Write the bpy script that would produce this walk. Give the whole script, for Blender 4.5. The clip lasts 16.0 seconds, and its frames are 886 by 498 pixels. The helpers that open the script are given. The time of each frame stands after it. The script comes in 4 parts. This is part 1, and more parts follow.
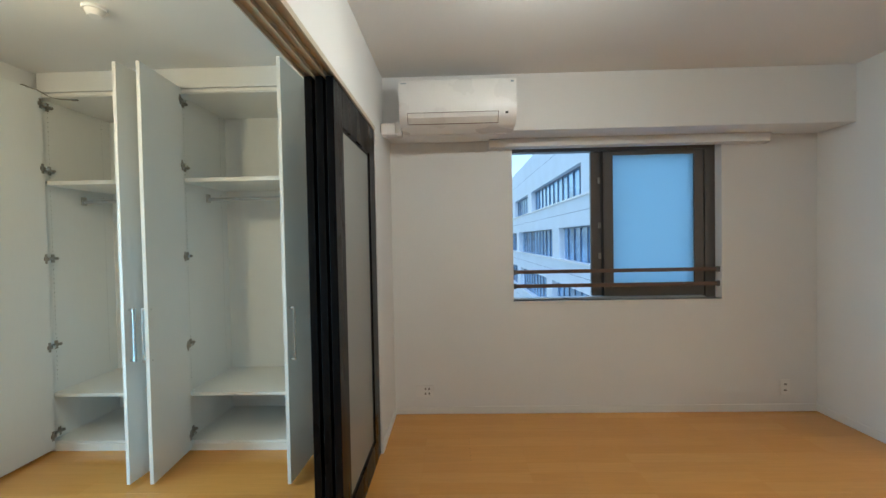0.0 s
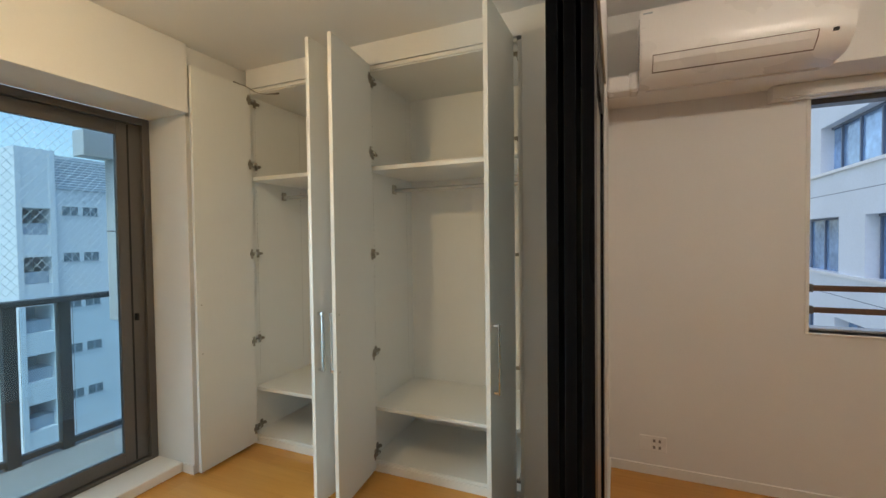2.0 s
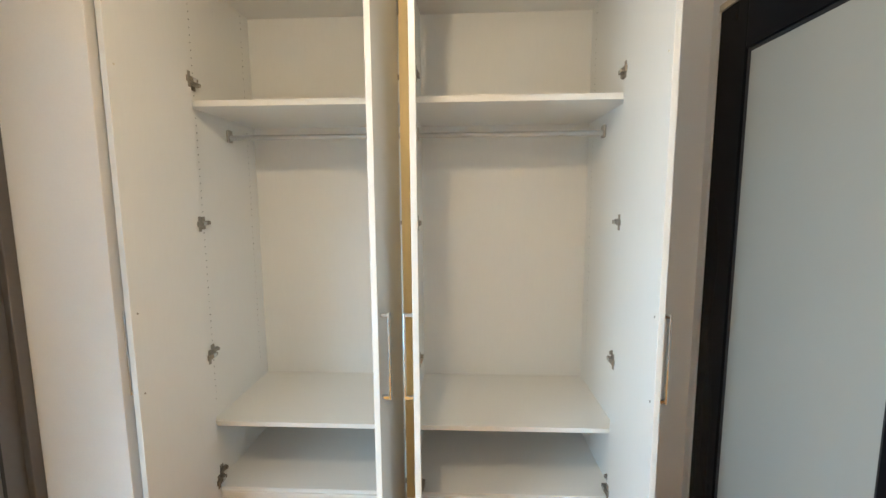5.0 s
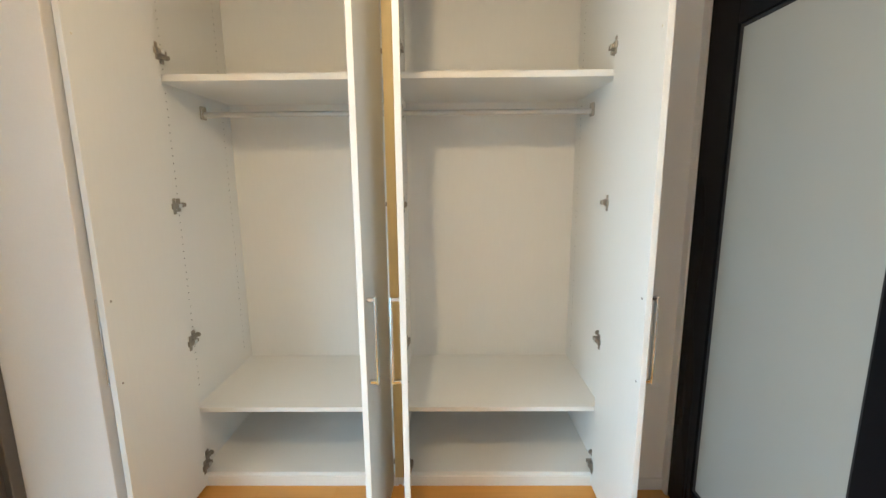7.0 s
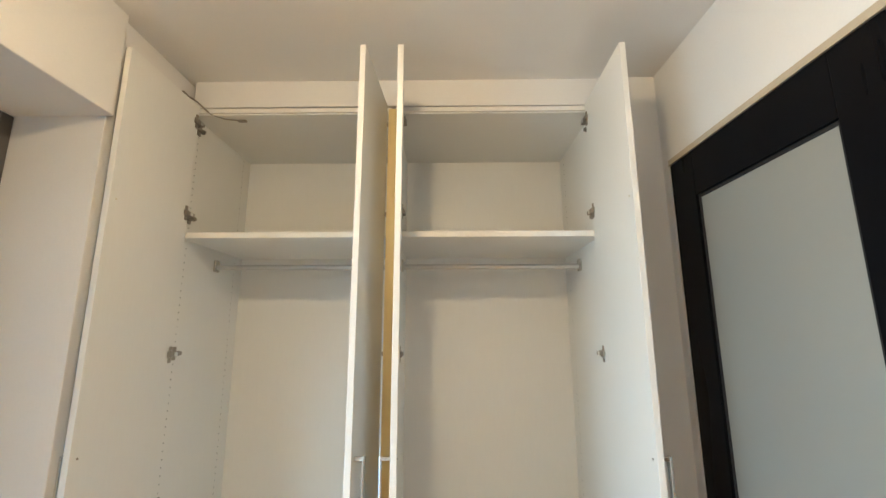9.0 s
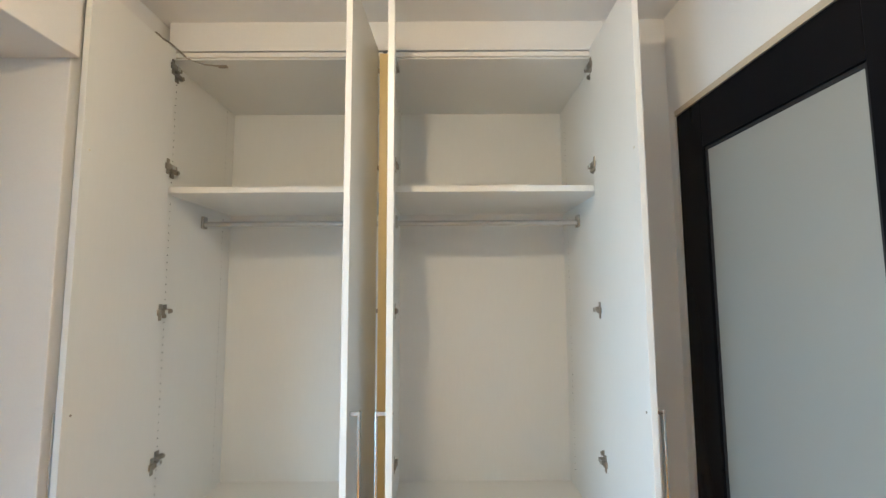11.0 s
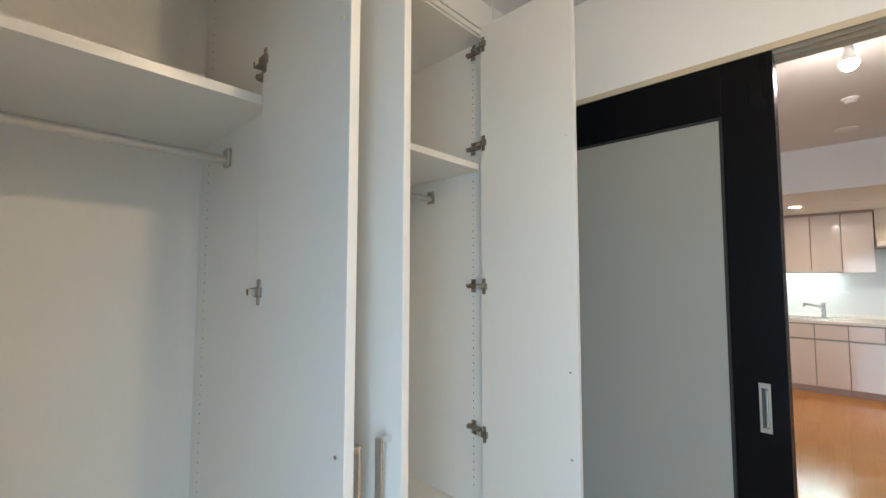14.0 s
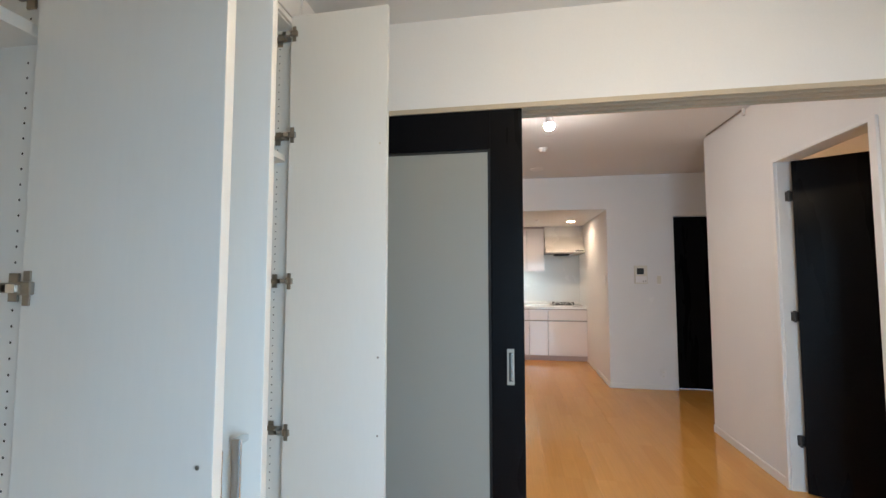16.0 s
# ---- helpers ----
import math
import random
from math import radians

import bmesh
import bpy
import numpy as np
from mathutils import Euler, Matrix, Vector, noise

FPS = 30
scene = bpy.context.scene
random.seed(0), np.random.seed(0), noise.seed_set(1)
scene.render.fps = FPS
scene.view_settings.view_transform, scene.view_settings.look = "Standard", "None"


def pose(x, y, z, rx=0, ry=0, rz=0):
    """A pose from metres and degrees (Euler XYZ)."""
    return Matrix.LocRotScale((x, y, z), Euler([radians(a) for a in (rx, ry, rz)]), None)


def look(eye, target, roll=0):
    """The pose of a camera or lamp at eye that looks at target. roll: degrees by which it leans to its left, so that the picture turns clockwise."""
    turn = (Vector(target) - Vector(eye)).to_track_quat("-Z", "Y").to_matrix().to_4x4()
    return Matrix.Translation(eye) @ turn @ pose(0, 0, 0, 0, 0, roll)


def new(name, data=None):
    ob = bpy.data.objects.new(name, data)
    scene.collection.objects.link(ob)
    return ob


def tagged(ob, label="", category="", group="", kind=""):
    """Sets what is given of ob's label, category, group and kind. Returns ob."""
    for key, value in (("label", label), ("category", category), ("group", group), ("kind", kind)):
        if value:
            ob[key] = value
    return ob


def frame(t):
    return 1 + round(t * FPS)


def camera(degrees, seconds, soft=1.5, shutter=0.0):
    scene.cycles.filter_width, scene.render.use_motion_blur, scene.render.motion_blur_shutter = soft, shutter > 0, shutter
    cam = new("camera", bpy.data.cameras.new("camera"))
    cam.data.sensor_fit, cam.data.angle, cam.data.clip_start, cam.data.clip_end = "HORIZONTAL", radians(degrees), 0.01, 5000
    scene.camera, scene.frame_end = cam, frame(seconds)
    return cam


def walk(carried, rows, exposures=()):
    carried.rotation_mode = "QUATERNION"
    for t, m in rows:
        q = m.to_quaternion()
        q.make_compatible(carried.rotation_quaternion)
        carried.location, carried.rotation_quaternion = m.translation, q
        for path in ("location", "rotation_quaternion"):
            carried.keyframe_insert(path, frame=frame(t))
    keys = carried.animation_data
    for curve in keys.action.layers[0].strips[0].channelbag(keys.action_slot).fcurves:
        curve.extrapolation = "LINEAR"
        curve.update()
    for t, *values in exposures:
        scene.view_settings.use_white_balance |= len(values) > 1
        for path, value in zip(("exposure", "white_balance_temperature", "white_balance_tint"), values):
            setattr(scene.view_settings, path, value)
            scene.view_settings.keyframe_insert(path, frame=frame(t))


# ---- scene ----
cam = camera(93.2, 16.0)
PATH = [
    (0, (-0.018, -0.016, 1.317), (-0.073, 1.983, 1.273), -1.1),
    (0.5, (-0.014, 0.140, 1.308), (-0.335, 2.113, 1.265), -1.1),
    (1, (-0.047, 0.326, 1.317), (-0.604, 2.246, 1.27), -1.1),
    (1.5, (-0.22, 0.457, 1.311), (-0.929, 2.327, 1.266), -0.9),
    (2, (-0.444, 0.56, 1.327), (-1.212, 2.406, 1.277), -0.7),
    (2.5, (-0.699, 0.673, 1.342), (-1.432, 2.533, 1.289), -0.6),
    (3, (-0.971, 0.733, 1.337), (-1.592, 2.633, 1.28), -0.5),
    (3.5, (-1.19, 0.808, 1.337), (-1.666, 2.75, 1.282), -0.4),
    (4, (-1.328, 0.898, 1.343), (-1.638, 2.873, 1.273), -0.4),
    (4.5, (-1.464, 0.907, 1.342), (-1.635, 2.896, 1.223), -0.4),
    (5, (-1.534, 0.909, 1.339), (-1.631, 2.892, 1.101), -0.4),
    (5.2, (-1.547, 0.923, 1.345), (-1.617, 2.898, 1.038), -0.5),
    (7.3, (-1.542, 0.943, 1.351), (-1.565, 2.914, 1.01), -0.5),
    (7.5, (-1.537, 0.939, 1.36), (-1.565, 2.923, 1.109), -0.4),
    (8, (-1.526, 0.93, 1.348), (-1.564, 2.929, 1.378), -0.3),
    (8.5, (-1.506, 0.918, 1.333), (-1.558, 2.895, 1.631), -0.1),
    (8.7, (-1.527, 0.906, 1.337), (-1.558, 2.869, 1.717), -0.1),
    (11, (-1.53, 0.956, 1.335), (-1.527, 2.948, 1.515), -0.3),
    (11.5, (-1.613, 1.06, 1.335), (-1.471, 3.052, 1.441), -0.2),
    (12, (-1.744, 1.171, 1.325), (-1.443, 3.146, 1.419), 0.0),
    (12.5, (-1.798, 1.339, 1.304), (-1.253, 3.26, 1.403), -0.2),
    (13, (-1.917, 1.488, 1.285), (-1.02, 3.271, 1.409), -0.0),
    (13.5, (-2.112, 1.577, 1.282), (-0.914, 3.174, 1.406), 0.0),
    (14, (-2.243, 1.567, 1.282), (-0.784, 2.928, 1.412), 0.1),
    (14.5, (-2.32, 1.595, 1.282), (-0.661, 2.704, 1.418), 0.0),
    (15, (-2.365, 1.681, 1.27), (-0.558, 2.529, 1.401), 0.0),
    (15.5, (-2.396, 1.727, 1.261), (-0.487, 2.307, 1.39), -0.2),
    (16, (-2.422, 1.728, 1.266), (-0.453, 2.053, 1.391), 0.0),
]
EXPOSURES = [(0, 1.2, 5500, -1), (0.5, 1.2, 5850, 4), (1, 0.95, 6200, 7), (2, 0.95, 6750, 10), (2.5, 1.0, 6700, 9), (3.5, 1.35, 7500, 13), (4, 1.45, 6750, 13), (4.5, 1.58, 6350, 13), (5, 1.62, 6200, 14), (7.5, 1.65, 6400, 14), (8.5, 1.55, 6450, 13), (11, 1.5, 5850, 13), (12, 1.38, 6200, 14), (13.5, 1.22, 6150, 15), (14.5, 1.08, 6250, 15), (16, 1.18, 6050, 15)]
walk(cam, [(t, look(eye, target, roll)) for t, eye, target, roll in PATH], EXPOSURES)

# ---- world, sun, lamps ----
world = bpy.data.worlds.new("sky")
scene.world = world
world.use_nodes = True
_nt = world.node_tree
_sky = _nt.nodes.new("ShaderNodeTexSky")
_sky.sky_type = "NISHITA"
_sky.sun_disc = False
_sky.sun_elevation = radians(62)
_sky.sun_rotation = radians(168)
_sky.air_density, _sky.dust_density, _sky.ozone_density = 1.2, 2.5, 1.5
_nt.links.new(_sky.outputs[0], _nt.nodes["Background"].inputs[0])
_nt.nodes["Background"].inputs[1].default_value = 0.14

sun = new("sun", bpy.data.lights.new("sun", "SUN"))
sun.data.energy, sun.data.angle, sun.data.color = 1.2, radians(12), (1.0, 0.96, 0.9)
sun.matrix_world = look((4, -18, 33), (0, 0, 0))

def sky_panel(name, at, aim, width, height, watts):
    """Stands in for the sky's light in a window's opening."""
    lamp = new(name, bpy.data.lights.new(name, "AREA"))
    lamp.data.shape, lamp.data.size, lamp.data.size_y = "RECTANGLE", width, height
    lamp.data.energy, lamp.data.color = watts, (0.64, 0.88, 1.0)
    lamp.data.spread = radians(132)
    lamp.matrix_world = look(at, aim)


sky_panel("sky_light_balcony", (-2.97, 0.88, 0.9), (0, 1.45, -0.15), 0.86, 1.6, 10.5)
sky_panel("sky_light_window", (1.5, 3.37, 1.44), (1.5, 0, 1.3), 0.56, 0.95, 0.25)

BULB_LIVING, BULB_BEDROOM, DOWNLIGHT, TASK, HALL = 330.0, 270.0, 115.0, 16.0, 90.0
WARM = (1.0, 0.74, 0.48)
SOFT = (1.0, 0.88, 0.73)
CREAM = (1.0, 0.76, 0.44)


# ---- materials ----
def base_mat(name):
    m = bpy.data.materials.new(name)
    m.use_nodes = True
    return m, m.node_tree, m.node_tree.nodes["Principled BSDF"]


def surf(name, color, rough=0.5, metal=0.0, vary=0.06, scale=3.0, grain=60.0, bump=0.1, depth=0.001, stretch=(1, 1, 1), coat=0.0, spec=0.5, rvary=0.08):
    """Plain surface with tone changes at two scales, uneven gloss and fine relief."""
    m, nt, p = base_mat(name)
    n, l = nt.nodes, nt.links
    geo = n.new("ShaderNodeNewGeometry")
    mp = n.new("ShaderNodeMapping")
    mp.inputs["Scale"].default_value = stretch
    l.new(geo.outputs["Position"], mp.inputs["Vector"])
    big, fine = n.new("ShaderNodeTexNoise"), n.new("ShaderNodeTexNoise")
    big.inputs["Scale"].default_value, fine.inputs["Scale"].default_value = scale, grain
    big.inputs["Detail"].default_value, fine.inputs["Detail"].default_value = 3, 2
    l.new(mp.outputs[0], big.inputs["Vector"])
    l.new(mp.outputs[0], fine.inputs["Vector"])
    mix = n.new("ShaderNodeMath")
    mix.operation = "MULTIPLY_ADD"
    l.new(fine.outputs[0], mix.inputs[0])
    mix.inputs[1].default_value = 0.5
    l.new(big.outputs[0], mix.inputs[2])
    rng = n.new("ShaderNodeMapRange")
    rng.inputs[1].default_value, rng.inputs[2].default_value = 0.45, 1.05
    rng.inputs[3].default_value, rng.inputs[4].default_value = 1 - vary, 1 + vary
    l.new(mix.outputs[0], rng.inputs[0])
    hsv = n.new("ShaderNodeHueSaturation")
    hsv.inputs["Color"].default_value = (*color, 1)
    l.new(rng.outputs[0], hsv.inputs["Value"])
    l.new(hsv.outputs[0], p.inputs["Base Color"])
    rr = n.new("ShaderNodeMapRange")
    rr.inputs[1].default_value, rr.inputs[2].default_value = 0.3, 0.7
    rr.inputs[3].default_value, rr.inputs[4].default_value = max(0.02, rough - rvary), min(1, rough + rvary)
    l.new(big.outputs[0], rr.inputs[0])
    l.new(rr.outputs[0], p.inputs["Roughness"])
    p.inputs["Metallic"].default_value = metal
    p.inputs["Coat Weight"].default_value = coat
    p.inputs["Specular IOR Level"].default_value = spec
    if bump:
        b = n.new("ShaderNodeBump")
        b.inputs["Strength"].default_value, b.inputs["Distance"].default_value = bump, depth
        l.new(fine.outputs[0], b.inputs["Height"])
        l.new(b.outputs[0], p.inputs["Normal"])
    return m


def wallpaper(name, color):
    """Woven vinyl wallpaper: fine crossed threads and faint blotches."""
    m = surf(name, color, rough=0.75, vary=0.025, scale=1.6, grain=160, bump=0.0, spec=0.25)
    nt = m.node_tree
    n, l = nt.nodes, nt.links
    geo = n.new("ShaderNodeNewGeometry")
    waves = []
    for axis in ("X", "Y", "Z"):
        w = n.new("ShaderNodeTexWave")
        w.bands_direction = axis
        w.inputs["Scale"].default_value, w.inputs["Distortion"].default_value = 110, 1.5
        l.new(geo.outputs["Position"], w.inputs["Vector"])
        waves.append(w)
    a, c = n.new("ShaderNodeMath"), n.new("ShaderNodeMath")
    l.new(waves[0].outputs[1], a.inputs[0])
    l.new(waves[1].outputs[1], a.inputs[1])
    l.new(a.outputs[0], c.inputs[0])
    l.new(waves[2].outputs[1], c.inputs[1])
    b = n.new("ShaderNodeBump")
    b.inputs["Strength"].default_value, b.inputs["Distance"].default_value = 0.18, 0.001
    l.new(c.outputs[0], b.inputs["Height"])
    l.new(b.outputs[0], nt.nodes["Principled BSDF"].inputs["Normal"])
    return m


def floor_mat(name):
    """Honey laminate: three printed strips a board, long grain, satin varnish."""
    m, nt, p = base_mat(name)
    n, l = nt.nodes, nt.links
    geo = n.new("ShaderNodeNewGeometry")
    info = n.new("ShaderNodeObjectInfo")
    brick = n.new("ShaderNodeTexBrick")
    brick.offset, brick.offset_frequency = 0.37, 1
    for key, v in (("Scale", 1.0), ("Mortar Size", 0.0003), ("Brick Width", 0.606), ("Row Height", 0.101), ("Bias", 0.0), ("Mortar Smooth", 0.3)):
        brick.inputs[key].default_value = v
    brick.inputs["Color1"].default_value = (0.68, 0.335, 0.08, 1)
    brick.inputs["Color2"].default_value = (0.635, 0.295, 0.065, 1)
    brick.inputs["Mortar"].default_value = (0.60, 0.275, 0.06, 1)
    l.new(geo.outputs["Position"], brick.inputs["Vector"])
    mp = n.new("ShaderNodeMapping")
    mp.inputs["Scale"].default_value = (1.2, 26, 1)
    l.new(geo.outputs["Position"], mp.inputs["Vector"])
    grain = n.new("ShaderNodeTexNoise")
    grain.inputs["Scale"].default_value, grain.inputs["Detail"].default_value, grain.inputs["Distortion"].default_value = 3, 5, 0.6
    l.new(mp.outputs[0], grain.inputs["Vector"])
    big = n.new("ShaderNodeTexNoise")
    big.inputs["Scale"].default_value = 1.7
    l.new(geo.outputs["Position"], big.inputs["Vector"])
    s1 = n.new("ShaderNodeMath")
    s1.operation = "MULTIPLY_ADD"
    l.new(grain.outputs[0], s1.inputs[0])
    s1.inputs[1].default_value = 0.22
    s1.inputs[2].default_value = 0.84
    s2 = n.new("ShaderNodeMath")
    s2.operation = "MULTIPLY_ADD"
    l.new(info.outputs["Random"], s2.inputs[0])
    s2.inputs[1].default_value = 0.04
    l.new(s1.outputs[0], s2.inputs[2])
    hsv = n.new("ShaderNodeHueSaturation")
    l.new(brick.outputs[0], hsv.inputs["Color"])
    l.new(s2.outputs[0], hsv.inputs["Value"])
    l.new(hsv.outputs[0], p.inputs["Base Color"])
    rr = n.new("ShaderNodeMapRange")
    rr.inputs[3].default_value, rr.inputs[4].default_value = 0.08, 0.15
    l.new(big.outputs[0], rr.inputs[0])
    l.new(rr.outputs[0], p.inputs["Roughness"])
    b = n.new("ShaderNodeBump")
    b.inputs["Strength"].default_value, b.inputs["Distance"].default_value = 0.06, 0.001
    l.new(grain.outputs[0], b.inputs["Height"])
    l.new(b.outputs[0], p.inputs["Normal"])
    return m


def frosted(name, color, through_share=0.5, gloss=0.25):
    """Thin etched glass: scatters light both ways, with a soft sheen."""
    m, nt, p = base_mat(name)
    n, l = nt.nodes, nt.links
    tr = n.new("ShaderNodeBsdfTranslucent")
    tr.inputs[0].default_value = (*color, 1)
    p.inputs["Base Color"].default_value = (*color, 1)
    p.inputs["Roughness"].default_value = gloss
    noise_tex = n.new("ShaderNodeTexNoise")
    noise_tex.inputs["Scale"].default_value = 400
    geo = n.new("ShaderNodeNewGeometry")
    l.new(geo.outputs["Position"], noise_tex.inputs["Vector"])
    b = n.new("ShaderNodeBump")
    b.inputs["Strength"].default_value, b.inputs["Distance"].default_value = 0.2, 0.0005
    l.new(noise_tex.outputs[0], b.inputs["Height"])
    l.new(b.outputs[0], p.inputs["Normal"])
    mix = n.new("ShaderNodeMixShader")
    mix.inputs[0].default_value = through_share
    l.new(p.outputs[0], mix.inputs[1])
    l.new(tr.outputs[0], mix.inputs[2])
    l.new(mix.outputs[0], n["Material Output"].inputs[0])
    return m


def glass(name, color=(0.93, 0.97, 0.98), rough=0.0):
    m, nt, p = base_mat(name)
    p.inputs["Base Color"].default_value = (*color, 1)
    p.inputs["Roughness"].default_value = rough
    p.inputs["Transmission Weight"].default_value = 1
    p.inputs["IOR"].default_value = 1.45
    return m


def glow(name, color, strength):
    m, nt, p = base_mat(name)
    p.inputs["Base Color"].default_value = (*color, 1)
    p.inputs["Emission Color"].default_value = (*color, 1)
    p.inputs["Emission Strength"].default_value = strength
    return m


PAPER = wallpaper("white_wallpaper", (0.79, 0.78, 0.765))
CEIL = wallpaper("ceiling_paper", (0.78, 0.77, 0.755))
PAINT = surf("white_trim", (0.80, 0.79, 0.77), rough=0.4, vary=0.03, bump=0.03)
FLOOR = floor_mat("honey_laminate")
SUBFLOOR = surf("floor_base", (0.16, 0.08, 0.03), rough=0.8)
HALLTILE = surf("grey_vinyl", (0.42, 0.36, 0.30), rough=0.35, vary=0.08)
MELAMINE = surf("white_melamine", (0.80, 0.80, 0.775), rough=0.34, vary=0.02, scale=1.2, grain=90, bump=0.04, depth=0.0005, stretch=(1, 1, 0.15))
EDGE = surf("white_edge_band", (0.82, 0.80, 0.76), rough=0.4, vary=0.03)
STRIP = surf("yellowish_edge_strip", (0.70, 0.56, 0.28), rough=0.45, vary=0.08, stretch=(1, 1, 0.3))
HOLE = surf("peg_hole_dark", (0.05, 0.045, 0.04), rough=0.9)
STEEL = surf("nickel_steel", (0.55, 0.52, 0.47), rough=0.28, metal=1.0, vary=0.08, bump=0.02)
DULL = surf("dull_hinge_steel", (0.33, 0.30, 0.26), rough=0.4, metal=0.9, vary=0.1)
CHROME = surf("satin_chrome", (0.72, 0.72, 0.72), rough=0.2, metal=1.0, vary=0.03, bump=0.01)
SATIN = surf("satin_rail", (0.60, 0.60, 0.59), rough=0.42, metal=0.8, vary=0.03, bump=0.01)
BLACKWOOD = surf("espresso_wood", (0.004, 0.0042, 0.0055), spec=0.09, rough=0.3, vary=0.15, scale=2, grain=20, bump=0.0, stretch=(3, 3, 0.5))
ALU = surf("pale_aluminium", (0.62, 0.63, 0.63), rough=0.35, metal=0.6, vary=0.05)
BRONZE = surf("bronze_aluminium", (0.14, 0.13, 0.122), rough=0.4, metal=0.5, vary=0.08, bump=0.02)
BARWOOD = surf("brown_bar", (0.14, 0.085, 0.06), rough=0.4, vary=0.1)
RUBBER = surf("black_gasket", (0.015, 0.015, 0.016), rough=0.7)
TRACK = surf("beige_track", (0.50, 0.42, 0.31), rough=0.45, vary=0.06)
FROST = frosted("etched_door_glass", (0.455, 0.46, 0.43), 0.36, 0.28)
FROSTWIN = frosted("obscure_window_glass", (0.74, 0.89, 1.0), 0.94, 0.3)
CLEAR = glass("clear_glass")
BLUEGLASS = glass("blue_tinted_glass", (0.54, 0.81, 0.95))
SLOT = surf("grey_slot", (0.22, 0.20, 0.19), rough=0.6)
TINT = glass("balcony_glass", (0.86, 0.95, 0.97))
PLASTIC = surf("white_plastic", (0.82, 0.80, 0.78), rough=0.3, vary=0.02, bump=0.02)
IVORY = surf("ivory_plastic", (0.72, 0.68, 0.58), rough=0.4, vary=0.03, bump=0.02)
DARK = surf("dark_slot", (0.03, 0.028, 0.028), rough=0.6)
SCREEN = surf("grey_screen", (0.06, 0.065, 0.065), rough=0.15)
PINKDOOR = surf("glossy_kitchen_front", (0.80, 0.74, 0.71), rough=0.14, vary=0.02, bump=0.01, coat=0.4)
KICK = surf("kitchen_kick", (0.50, 0.40, 0.36), rough=0.4)
COUNTER = surf("white_solid_counter", (0.82, 0.80, 0.76), rough=0.25, vary=0.02, grain=200)
PANEL = surf("kitchen_wall_panel", (0.74, 0.74, 0.72), rough=0.22, vary=0.03)
CASTIRON = surf("burner_black", (0.03, 0.03, 0.03), rough=0.5)
HOODMAT = surf("cream_hood_enamel", (0.80, 0.76, 0.68), rough=0.25, vary=0.02)
CONCRETE = surf("balcony_concrete", (0.26, 0.27, 0.28), rough=0.8, vary=0.12, bump=0.3)
RAILMETAL = surf("dark_rail_metal", (0.055, 0.06, 0.065), rough=0.4, metal=0.4)
BOXGREY = surf("grey_duct_cover", (0.52, 0.54, 0.55), rough=0.4, vary=0.03)
NET = surf("net_cord", (0.55, 0.62, 0.66), rough=0.8)
FACADE = surf("white_panel_facade", (0.78, 0.83, 0.88), rough=0.5, vary=0.06, scale=0.5, grain=10)
SILLWHITE = surf("bright_sill", (0.85, 0.86, 0.86), rough=0.4)
OFFICEGLASS = surf("office_glass", (0.30, 0.48, 0.74), rough=0.15, metal=0.4, vary=0.5, scale=0.7, grain=4, bump=0, spec=0.9)
MULLION = surf("dark_mullion", (0.13, 0.17, 0.24), rough=0.4)
RENDER = surf("pale_render", (0.64, 0.69, 0.72), rough=0.8, vary=0.05, scale=0.3, grain=8)
RENDERDK = surf("grey_render", (0.36, 0.42, 0.48), rough=0.8, vary=0.08, scale=0.4, grain=8)
WINDARK = surf("far_window", (0.12, 0.17, 0.20), rough=0.1, vary=0.2)
ROOFRED = surf("brown_roof", (0.25, 0.17, 0.14), rough=0.8, vary=0.2, scale=1)
ROOFGREY = surf("grey_roof", (0.27, 0.30, 0.32), rough=0.8, vary=0.2, scale=1)
GROUND = surf("town_ground", (0.17, 0.19, 0.18), rough=0.9, vary=0.4, scale=0.05, grain=1.0)


# ---- builders ----
def box(bm, x0, x1, y0, y1, z0, z1, bevel=0.0, segments=2):
    vs = [bm.verts.new((x, y, z)) for z in (z0, z1) for x, y in ((x0, y0), (x1, y0), (x1, y1), (x0, y1))]
    fs = [bm.faces.new([vs[i] for i in f]) for f in ((3, 2, 1, 0), (4, 5, 6, 7), (0, 1, 5, 4), (1, 2, 6, 5), (2, 3, 7, 6), (3, 0, 4, 7))]
    if bevel:
        edges = {e for f in fs for e in f.edges}
        bmesh.ops.bevel(bm, geom=list(edges), offset=bevel, segments=segments, affect="EDGES", profile=0.5)


def boxes(*rows, bevel=0.0):
    bm = bmesh.new()
    for r in rows:
        box(bm, *r, bevel=bevel)
    return bm


def rod(bm, a, b, r, sides=16, r2=None):
    a, b = Vector(a), Vector(b)
    m = Matrix.Translation((a + b) / 2) @ (b - a).to_track_quat("Z", "Y").to_matrix().to_4x4()
    bmesh.ops.create_cone(bm, cap_ends=True, segments=sides, radius1=r, radius2=r if r2 is None else r2, depth=(b - a).length, matrix=m)


def prism(bm, outline, axis, a, b):
    """Extrude a closed outline of pairs along x, y or z from a to b."""
    def at(u, v, w):
        return {"x": (w, u, v), "y": (u, w, v), "z": (u, v, w)}[axis]
    lo = [bm.verts.new(at(u, v, a)) for u, v in outline]
    hi = [bm.verts.new(at(u, v, b)) for u, v in outline]
    k = len(outline)
    bm.faces.new(lo[::-1])
    bm.faces.new(hi)
    for i in range(k):
        bm.faces.new((lo[i], lo[(i + 1) % k], hi[(i + 1) % k], hi[i]))
    bmesh.ops.recalc_face_normals(bm, faces=bm.faces)


